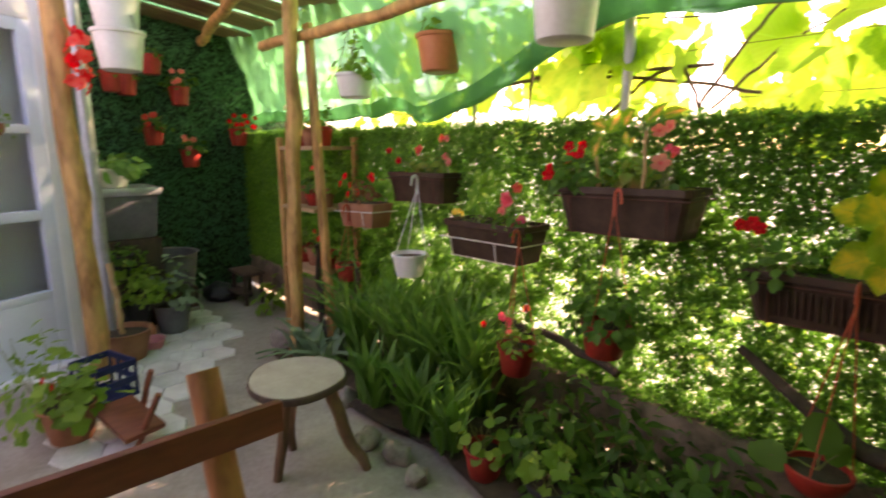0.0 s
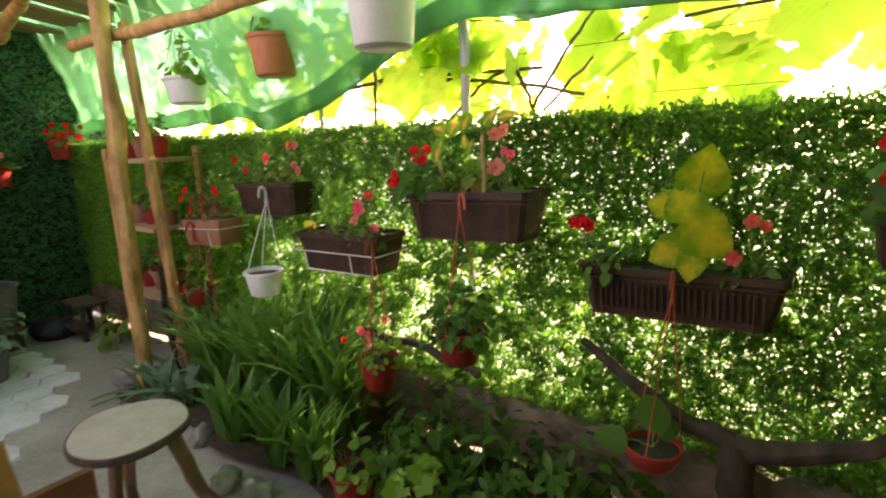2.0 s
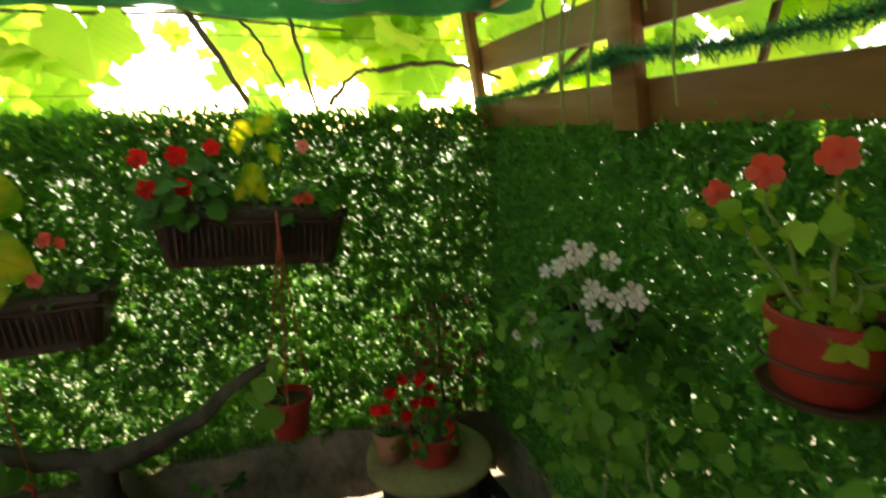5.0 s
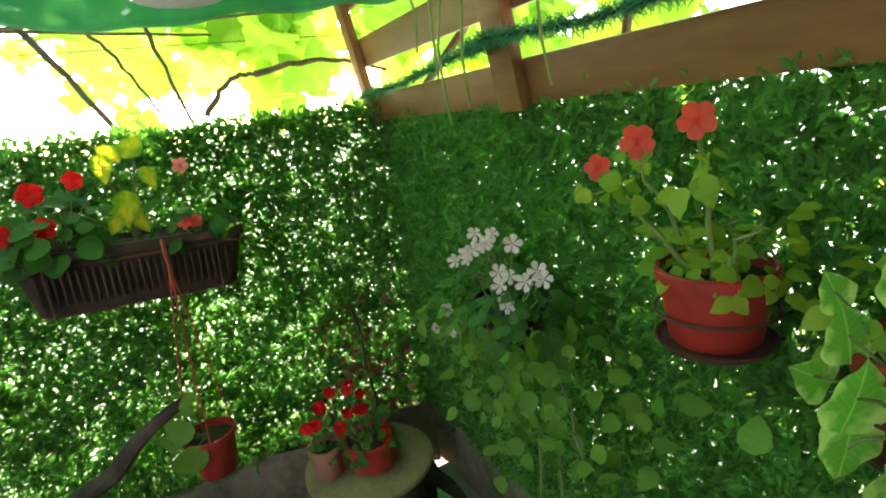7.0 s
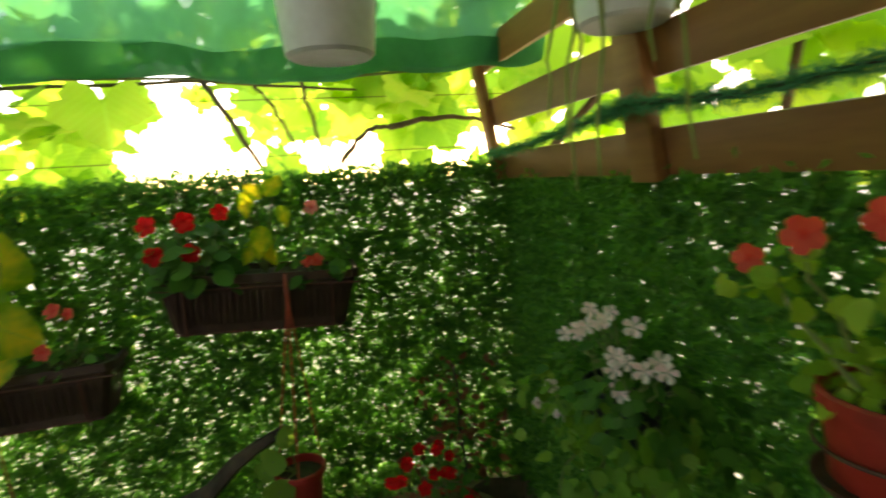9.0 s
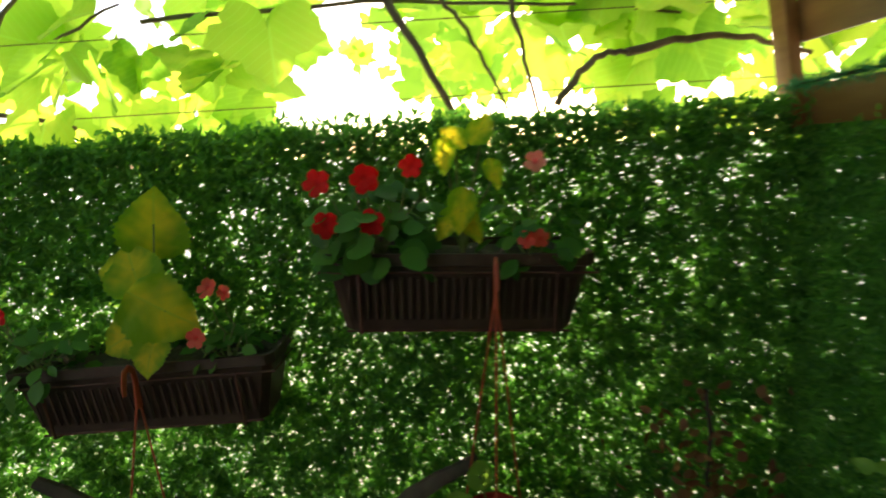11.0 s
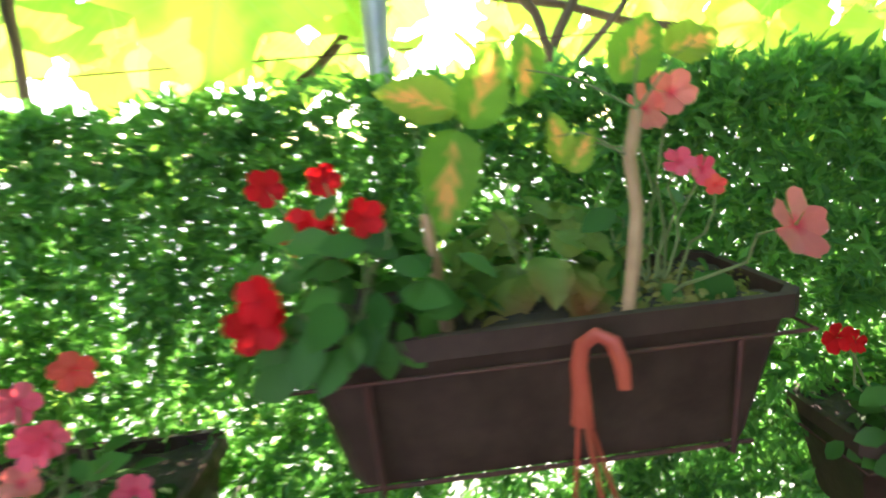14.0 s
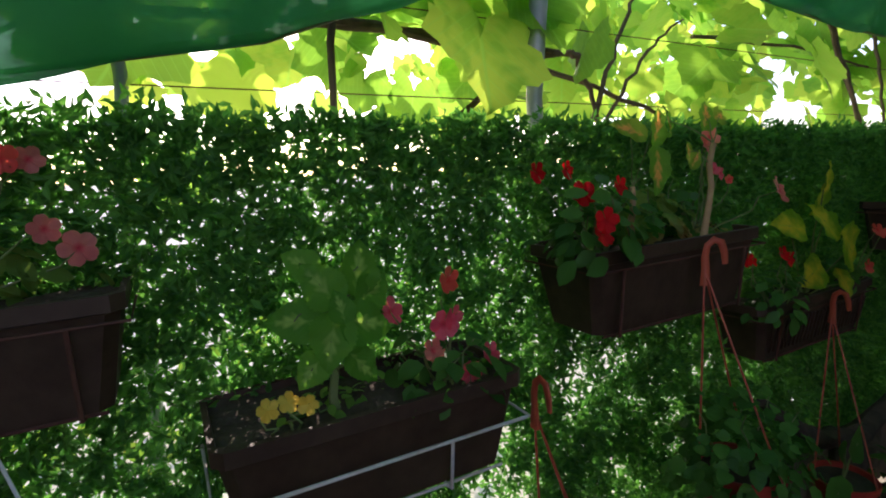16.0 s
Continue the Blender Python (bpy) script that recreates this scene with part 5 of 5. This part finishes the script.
for dy, dz in ((0.2, -0.3), (0.05, -0.28), (-0.2, -0.32), (-0.28, -0.2), (-0.12, -0.4), (0.28, -0.15)):
    part("stem", tube(bend((0, dy * 0.3, 0), (-0.06, dy, dz), -0.05, 6, 0.01), 0.003, 5), STEM, trail)
rb = np.random.default_rng(105)
n_ = 160
dry = thing("dried_plant", "rust-brown dried foliage against the screen corner", "plant", (2.95, 2.2, 0.3))
me = leaves(OVAL, np.stack([rb.normal(-0.03, 0.09, n_), rb.normal(0.03, 0.04, n_), rb.uniform(0.05, 0.5, n_)], 1), rb.normal(size=(n_, 3)), rb.uniform(0.02, 0.045, n_), rb)
foliage("foliage", me, BROWN_LEAF, dry)
part("stem", tube(bend((0, 0, -0.28), (-0.03, 0.03, 0.5), 0, 6, 0.015), 0.005, 6), BARK, dry)

# log table with pots
log = thing("log_table", "thick log section with a round sawn board on top", "log table", (2.83, 2.03, 0.03))
part("log", lathe([(0, -0.03), (0.17, -0.03), (0.175, 0.0), (0.165, 0.15), (0.16, 0.27), (0, 0.272)], 30, None, (0, 0, 0), 0.04), BARK, log)
part("board", lathe([(0, 0.272), (0.2, 0.272), (0.215, 0.28), (0.215, 0.295), (0.205, 0.302), (0, 0.303)], 40, None, (0, 0, 0), 0.02), STUMP_TOP, log, "yellowish sawn round board")
pot("flower_pot", "squat red plastic pot in a grey saucer", (2.84, 1.99, 0.334), 0.085, 0.105, TERRACOTTA, 0.85)
pot("flower_pot", "small clay pot beside the red pot", (2.7, 2.03, 0.334), 0.052, 0.11, CLAY, 0.85)
plant("geranium", "compact bright red geranium in the squat pot", (2.84, 1.99, 0.39), (0.1, 0.09, 0.15), GREEN, 45, 0.045,
      [(2.74, 1.98, 0.64), (2.8, 1.98, 0.64), (2.83, 1.98, 0.6), (2.75, 1.98, 0.51), (2.78, 1.98, 0.55), (2.83, 1.97, 0.55), (2.88, 1.95, 0.44), (2.79, 1.97, 0.63), (2.81, 1.97, 0.56), (2.88, 1.95, 0.46)], seed=106, bloom=0.95)
plant("geranium", "small red geranium in the clay pot", (2.7, 2.03, 0.4), (0.06, 0.05, 0.12), GREEN, 22, 0.04, [(2.65, 1.98, 0.55), (2.7, 1.98, 0.6), (2.68, 1.98, 0.55), (2.66, 1.98, 0.545)], seed=107, bloom=0.95)
big_leaf_plant("dark_shrub", "broad dark leaves beside the log", (3.02, 1.75, 0.0), [(2.98, 1.72, 0.24, 0.2, -0.3, 0.4, 20), (3.05, 1.65, 0.2, 0.2, -0.4, 0.5, -40), (2.95, 1.82, 0.16, 0.15, -0.3, 0.5, 80), (3.02, 1.55, 0.26, 0.18, -0.3, 0.3, -10)], STRAP, STEM, 0.6)

# ---- shelf stand by the roof post ----
shelf = thing("plant_shelf", "rough wooden plant stand with three shelves", "plant shelf", (-1.55, 2.14, 0))
for dx, dy, lean in ((0.5, -0.19, -0.16), (0.25, 0.18, 0.0), (-0.25, -0.14, 0.0), (-0.25, 0.18, 0.0)):
    part("post", box((0.075 if lean else 0.05, 0.035, 2.1 if lean else 1.42), (dx, dy, 0), 0.005, None, (0, -4.5 if lean else 0, 0)), POLE, shelf)
for z in (0.47, 0.91, 1.33):
    part("board", box((0.52, 0.15, 0.026), (-0.01, -0.08, z), 0.004), SHELF, shelf)
    part("board", box((0.52, 0.15, 0.026), (-0.01, 0.085, z + 0.002), 0.004), SHELF, shelf)
sh = 0
for z, xs in ((1.358, (-1.73, -1.55, -1.38)), (0.938, (-1.72, -1.54, -1.38)), (0.498, (-1.72, -1.55, -1.38))):
    for x in xs:
        pot("flower_pot", "small terracotta pot on a plant shelf", (x, 2.12, z), 0.07, 0.13, CLAY if sh % 2 else TERRACOTTA, group="pots on the plant shelf")
        plant("geranium", "potted geranium on the plant shelf", (x, 2.12, z + 0.11), (0.09, 0.08, 0.17), FRESH if sh % 2 else GREEN, 36, 0.045,
              [(x - 0.04, 2.05, z + 0.27), (x + 0.05, 2.03, z + 0.23)] if sh % 3 != 1 else [], seed=120 + sh, colour="white" if z > 1.2 else ("coral" if sh % 2 else "red"), shape=ROUND)
        sh += 1
cbox = thing("flower_box", "terracotta plastic trough in a white wire holder", "flower box", (-0.9, 2.13, 0.855), (0, -3, 0), "flower boxes on the screen")
part("trough", box((0.4, 0.16, 0.15), (0, 0, 0), 0.01, None, (0, 0, 0), 0.82), CLAY, cbox)
part("soil", box((0.36, 0.12, 0.01), (0, 0, 0.146), 0.002), SOIL, cbox)
part("rail", tube([(-0.21, 0.1, 0.1), (-0.21, -0.09, 0.1), (0.21, -0.09, 0.1), (0.21, 0.1, 0.1)], 0.0035, 6), WIRE, cbox)
part("hook", tube([(0.1, 0.1, 0.18), (0.1, 0.07, 0.0), (0.1, -0.08, -0.005), (0.1, -0.09, 0.1)], 0.0035, 6), WIRE, cbox)
plant("begonia", "red flowering begonia with bronze and yellow leaves", (-0.9, 2.12, 1.01), (0.2, 0.1, 0.16), BROWN_LEAF, 60, 0.05,
      [(-1.05, 2.05, 1.12), (-0.98, 2.04, 1.17), (-0.92, 2.04, 1.12), (-0.85, 2.05, 1.08), (-0.95, 2.04, 1.06), (-0.72, 2.06, 1.18), (-0.7, 2.06, 1.16)], seed=140, bloom=1.1)
hanging_pot("red hanging pot under the terracotta trough", (-0.98, 2.04, 0.5), 0.08, 0.11, TERRACOTTA, (-0.95, 2.04, 0.98), 3, RED_HOOK)
plant("sedum", "low green plant in a red hanging pot", (-0.98, 2.04, 0.59), (0.09, 0.08, 0.08), GREEN, 40, 0.04, seed=141)
for a, b in (((-1.2, 1.95, 0), (-1.18, 1.93, 0.72)), ((-0.85, 2.0, 0), (-0.78, 1.98, 0.62)), ((-1.05, 1.9, 0), (-1.1, 1.9, 0.5))):
    pole("stake", "crooked dark branch stuck in the bed", a, b, 0.016, BARK, int(a[0] * -100), "stake", 8)
for i, (x, y) in enumerate(((-1.0, 1.72), (-0.8, 1.74), (-0.95, 1.9))):
    b_ = strap_clump("broad grey-green aloe rosette in the bed", (x, y, 0.03), 14, 0.34, 150 + i, 1.1, 0.055)
    b_.children[0].data.materials[0] = GREY_LEAF

# ---- end wall pots ----
for i, (y, z, k) in enumerate(((2.22, 1.36, "red"), (1.78, 1.17, "pink"), (1.73, 1.7, "pink"), (1.5, 1.36, "coral"), (1.23, 1.78, ""), (1.33, 1.76, ""), (1.53, 1.94, ""))):
    pot("wall_pot", "red plastic pot hung on the green end wall", (-3.14, y, z), 0.088, 0.16, TERRACOTTA, 0.75, group="pots on the end wall")
    part("hanger", tube([(-3.22, y, z + 0.15), (-3.3, y, z + 0.16), (-3.3, y, z + 0.2)], 0.004, 5), RUST, [o for o in scene.objects if o.name.startswith("wall_pot")][-1]).matrix_parent_inverse = Matrix.Translation((3.14, -y, -z))
    if k:
        fl = [(-3.02 + 0.03 * math.sin(j * 2.3 + i), y + (j - 3.5) * 0.035 * (1 if k == "red" else 0.7), z + 0.22 + 0.05 * math.sin(j * 1.9 + i)) for j in range(8 if k == "red" else 4)]
        plant("geranium", "flowering geranium in a wall pot", (-3.14, y, z + 0.14), (0.12, 0.14, 0.13), GREEN, 45, 0.05, fl, seed=160 + i, colour=k, face=(1, -0.3, 0.2), bloom=1.2, shape=ROUND)
    else:
        plant("fern", "sparse green plant in a wall pot", (-3.14, y, z + 0.14), (0.1, 0.1, 0.1), GREEN, 25, 0.05, seed=160 + i)

# ---- house corner with door ----
house = thing("wall_house", "white plastered house front beside the patio", "wall", (-2.06, 0.74, 0), (0, 0, -64), kind="structure")
HOUSE = bmesh.new()
box((0.1, 0.16, 2.75), (0.05, -0.08, 0), 0.006, HOUSE)
box((0.9, 0.16, 0.7), (0.55, -0.08, 2.05), 0.006, HOUSE)
box((1.6, 0.16, 2.75), (1.8, -0.08, 0), 0.006, HOUSE)
part("wall_front", HOUSE, PLASTER, house)
door = thing("door_1", "pale blue glazed door, closed, with white frame bars", "door", (-2.06, 0.74, 0), (0, 0, -64), kind="structure")
for x, z, w, h in ((0.13, 0, 0.09, 2.05), (0.96, 0, 0.09, 2.05), (0.545, 0.02, 0.74, 0.42), (0.545, 0.44, 0.74, 0.05), (0.545, 0.92, 0.74, 0.06), (0.545, 1.42, 0.74, 0.05), (0.545, 1.98, 0.74, 0.07), (0.545, 0.47, 0.05, 1.53)):
    part("door_frame", box((w, 0.05, h), (x, -0.03, z), 0.005), DOOR_PAINT, door)
for x in (0.35, 0.74):
    for z, h in ((0.49, 0.43), (0.98, 0.44), (1.47, 0.51)):
        part("pane", box((0.345, 0.006, h), (x, -0.045, z), 0.001), GLASS, door)
part("threshold", box((0.95, 0.1, 0.03), (0.55, 0.02, 0), 0.006), PLASTER, door, "white stone threshold")
part("lining", box((0.9, 0.01, 2.05), (0.55, -0.14, 0), 0.002), PLASTER, door, "pale curtain behind the panes")
wp = thing("wall_planter", "small green plant in a round basket on the door", "plant", (-1.86, 0.42, 1.4))
part("basket", lathe([(0, 0), (0.03, 0.005), (0.045, 0.03), (0.05, 0.07), (0.045, 0.07), (0, 0.06)], 18), CLAY, wp)
rq = np.random.default_rng(170)
foliage("foliage", leaves(OVAL, rq.normal(0, 0.035, (60, 3)) + np.array([0, 0, 0.09]), rq.normal(size=(60, 3)), rq.uniform(0.02, 0.04, 60), rq), FRESH, wp)
dp = thing("downpipe", "pale zinc downpipe at the house corner", "downpipe", (-2.02, 0.86, 0))
part("pipe", tube([(0, 0, 0.05), (0, 0, 1.2), (0, 0, 2.6)], 0.04, 16), PIPE, dp)
for z in (0.5, 1.3, 2.0):
    part("clamp", lathe([(0.042, z), (0.046, z + 0.004), (0.046, z + 0.024), (0.042, z + 0.028)], 18), PIPE, dp)

# things along the house wall
binn = thing("storage_bin", "grey plastic bin with a pale lid against the wall", "bin", (-2.62, 1.12, 0))
part("stand", box((0.4, 0.38, 0.68), (0, 0, 0), 0.01), BARK, binn, "dark wooden stand")
part("bin_body", box((0.42, 0.4, 0.33), (0, 0, 0.68), 0.03, None, (0, 0, 0), 0.85), GREY_PL, binn)
part("lid", box((0.46, 0.44, 0.06), (0, 0, 1.0), 0.02), PIPE, binn, "pale grey lid")
pot("flower_pot", "cream oval pot on the grey bin", (-2.55, 1.06, 1.06), 0.12, 0.13, WHITE)
plant("hosta", "low spreading green plant in a cream pot", (-2.55, 1.06, 1.18), (0.24, 0.2, 0.12), STRAP, 60, 0.1, seed=171)
pot("plant_bucket", "dark bucket with a low spreading fern", (-2.28, 0.97, 0.45), 0.11, 0.16, BLACK_PL, category="bucket")
cr = thing("wooden_crate", "dark upturned wooden crate under a bucket", "crate", (-2.28, 0.97, 0))
for z in (0.0, 0.12, 0.24, 0.36):
    part("slat", box((0.26, 0.26, 0.09), (0, 0, z), 0.005), BARK, cr)
plant("fern", "low spreading feathery green fern", (-2.28, 0.97, 0.58), (0.2, 0.18, 0.1), GREEN, 140, 0.05, seed=177)
tub = thing("metal_tub", "dull grey metal tub on the floor", "tub", (-2.92, 1.45, 0.18))
part("tub_body", lathe([(0, 0), (0.2, 0.0), (0.24, 0.28), (0.255, 0.285), (0.25, 0.29), (0.23, 0.28), (0.19, 0.02), (0, 0.02)], 32), GREY_PL, tub)
part("stand", box((0.36, 0.36, 0.18), (0, 0, -0.18), 0.01), BARK, tub)
pot("plant_bucket", "black plastic bucket with parsley", (-2.22, 1.04, 0.1), 0.13, 0.22, BLACK_PL, category="bucket")
bk = thing("brick_support", "red brick under a bucket", "brick", (-2.22, 1.04, 0))
part("brick", box((0.25, 0.2, 0.1), (0, 0, 0), 0.006), CLAY, bk)
plant("parsley", "dense bright green parsley bush", (-2.22, 1.04, 0.3), (0.24, 0.22, 0.28), FRESH, 420, 0.045, seed=172, shape=LOBED)
pot("plant_bucket", "dark grey bucket with a white-edged plant", (-2.2, 1.28, 0.0), 0.13, 0.22, GREY_PL, category="bucket")
plant("hosta", "pale variegated leaves in a grey bucket", (-2.25, 1.3, 0.2), (0.2, 0.18, 0.36), GREY_LEAF, 110, 0.075, seed=173)
pot("flower_pot", "wide dark clay pot at the foot of the pole", (-1.85, 0.9, 0.0), 0.16, 0.2, CLAY)
pole("stake", "pale bare stick standing in the wide pot", (-1.85, 0.9, 0.12), (-1.95, 0.88, 0.62), 0.018, DRY_STEM, 77, "stake", 8)
bag = bmesh.new()
bmesh.ops.create_icosphere(bag, subdivisions=3, radius=0.14)
for v in bag.verts:
    v.co = Vector((v.co.x * 1.3, v.co.y, max(0, (v.co.z + 0.08) * 0.7))) * (1 + 0.2 * noise.noise(v.co * 14))
bag_ = part("plastic_bag", bag, BLACK_PL)
bag_.location = (-2.85, 1.85, 0)
tagged(bag_, "crumpled black plastic bag by the end wall", "bag")
bowl = thing("pink_bowl", "small pink plastic bowl on the floor", "bowl", (-1.95, 1.07, 0))
part("bowl_body", lathe([(0, 0), (0.07, 0.0), (0.085, 0.06), (0.09, 0.065), (0.078, 0.062), (0.062, 0.02), (0, 0.018)], 28), PINK, bowl)
bench = thing("small_bench", "low dark wooden bench by the end wall", "bench", (-2.6, 2.0, 0))
part("seat", box((0.34, 0.2, 0.03), (0, 0, 0.26), 0.006), BARK, bench)
for dx in (-0.13, 0.13):
    for dy in (-0.07, 0.07):
        part("leg", box((0.03, 0.03, 0.26), (dx, dy, 0), 0.004), BARK, bench)
part("step", box((0.3, 0.12, 0.02), (0, -0.08, 0.1), 0.004), BARK, bench)
plant("hosta", "light green young plant beside the bench", (-2.2, 2.05, 0.0), (0.14, 0.14, 0.3), FRESH, 60, 0.09, seed=174)

# ---- stool, rail, crate and clutter ----
stool = thing("rustic_stool", "rustic stool with a thick round sawn seat and branch legs", "stool", (-0.03, 1.2, 0))
sb = lathe([(0, 0.385), (0.19, 0.385), (0.2, 0.392), (0.203, 0.41), (0.197, 0.421), (0, 0.423)], 44, None, (0, 0, 0), 0.05)
seat_ = part("seat", sb, SEAT, stool, "pale sawn wooden seat")
part("bark_edge", lathe([(0.199, 0.387), (0.208, 0.392), (0.211, 0.405), (0.206, 0.417), (0.2, 0.419)], 44, None, (0, 0, 0), 0.05), BARK, seat_, "dark bark edge")
part("leg", tube(bend((0.05, -0.07, 0.386), (0.02, -0.12, 0), 0, 5, 0.006), [0.026, 0.024, 0.022, 0.022, 0.02, 0.019], 10, None, 0.06), LEG, stool)
part("leg", tube(bend((0.06, 0.1, 0.386), (0.2, 0.2, 0), 0.02, 6, 0.012), [0.03, 0.029, 0.027, 0.028, 0.025, 0.023, 0.02], 10, None, 0.12), LEG, stool)
part("leg", tube(bend((-0.1, 0.02, 0.386), (-0.15, 0.03, 0), 0, 5, 0.008), [0.026, 0.024, 0.022, 0.022, 0.021, 0.02], 10, None, 0.08), LEG, stool)
rail = thing("rustic_rail", "red-brown board nailed to short log posts", "rail", (0.435, 0.36, 0))
part("board", box((0.03, 1.12, 0.1), (0, 0, 0.485), 0.006), RED_BOARD, rail)
for y, foot in ((0.38, 0.145), (-0.42, 0.12)):
    part("post", tube(bend((foot, y, 0), (-0.138, y, 0.687), 0, 5, 0.005), [0.05, 0.048, 0.047, 0.046, 0.046, 0.045], 14, None, 0.05), LOG, rail)
crate = thing("plastic_crate", "dark blue plastic crate with square holes", "crate", (-1.32, 0.7, 0), (0, 0, 20))
for s in (-1, 1):
    for z in (0.0, 0.09, 0.18):
        part("slat", box((0.26, 0.012, 0.035), (0, s * 0.1, z), 0.003), BLUE_PL, crate)
        part("slat", box((0.012, 0.2, 0.035), (s * 0.124, 0, z), 0.003), BLUE_PL, crate)
    for x in (-0.12, -0.04, 0.04, 0.12):
        part("bar", box((0.02, 0.01, 0.2), (x, s * 0.1, 0.01), 0.002), BLUE_PL, crate)
part("base", box((0.25, 0.2, 0.01), (0, 0, 0.0), 0.002), BLUE_PL, crate)
pot("flower_pot", "clay pot among the door plants", (-0.95, 0.5, 0.0), 0.12, 0.18, CLAY)
plant("tomato_plant", "leafy pale green plant near the door", (-1.3, 0.45, 0.0), (0.3, 0.22, 0.5), FRESH, 130, 0.07, seed=175)
plant("geranium", "yellow-green geranium in a clay pot", (-0.95, 0.5, 0.15), (0.2, 0.18, 0.22), FRESH, 70, 0.07, [(-0.9, 0.42, 0.33), (-0.88, 0.45, 0.3)], seed=176, shape=LOBED)
wheel = thing("wooden_chair", "overturned brown wooden chair part on the floor", "chair", (-0.75, 0.7, 0))
part("seat", box((0.3, 0.18, 0.028), (0, 0, 0.1), 0.008, None, (0, 12, 15)), RED_BOARD, wheel)
part("leg", tube(bend((-0.1, 0.05, 0.0), (-0.04, 0.12, 0.3), 0, 4, 0.004), 0.014, 8), RED_BOARD, wheel)
part("leg", tube(bend((0.1, 0.0, 0.0), (0.16, 0.1, 0.26), 0, 4, 0.004), 0.014, 8), RED_BOARD, wheel)
for z in (1.74, 1.93):
    hanging_pot("large white pot hung beside the pole", (-1.4, 0.96, z), 0.125, 0.2, WHITE, (-1.4, 0.96, 2.4), 3, RUST)
deco = thing("flower_garland", "red and orange fabric flowers tied to the pole", "decoration", (-1.6, 0.8, 1.75))
for i in range(14):
    ob = new("flower", FLOWERS["coral" if i % 3 else "red"])
    ob.parent = deco
    ob.matrix_basis = pose(0.05 * math.sin(i * 2.1), 0.04 * math.cos(i * 1.7), -0.1 + 0.024 * i, 70, 20 * math.sin(i), 40 * i) @ Matrix.Scale(1.9, 4)

# ---- flagstones ----
floor_ = bpy.data.objects["floor"]
rp = random.Random(9)
for i in range(10):
    for j in range(7):
        cx, cy = -2.5 + 0.215 * i + 0.1 * (j % 2), 0.5 + 0.175 * j
        if cy > 1.56 - 0.786 * (cx + 1.67) or cy > 1.55 or cx + 2.45 * (0.74 - cy) < -2.06 and cy < 0.9:
            continue
        b = bmesh.new()
        # six-sided blocks with their long points towards their neighbours
        ring = [(cx + 0.118 * dx + rp.uniform(-0.006, 0.006), cy + 0.11 * dy + rp.uniform(-0.006, 0.006)) for dx, dy in ((-0.85, -0.62), (0, -0.98), (0.85, -0.62), (0.88, 0.58), (0, 0.95), (-0.88, 0.58))]
        top_z = 0.008 + rp.uniform(0, 0.003)
        low, top = [b.verts.new((x, y, 0.0)) for x, y in ring], [b.verts.new((cx + (x - cx) * 0.95, cy + (y - cy) * 0.95, top_z)) for x, y in ring]
        b.faces.new(top)
        for k in range(6):
            b.faces.new((low[k], low[(k + 1) % 6], top[(k + 1) % 6], top[k]))
        ob = part("paver", b, PAVER, floor_, smooth=False)
        ob.matrix_parent_inverse = Matrix.Translation((-0.4, 0.65, 0.1))
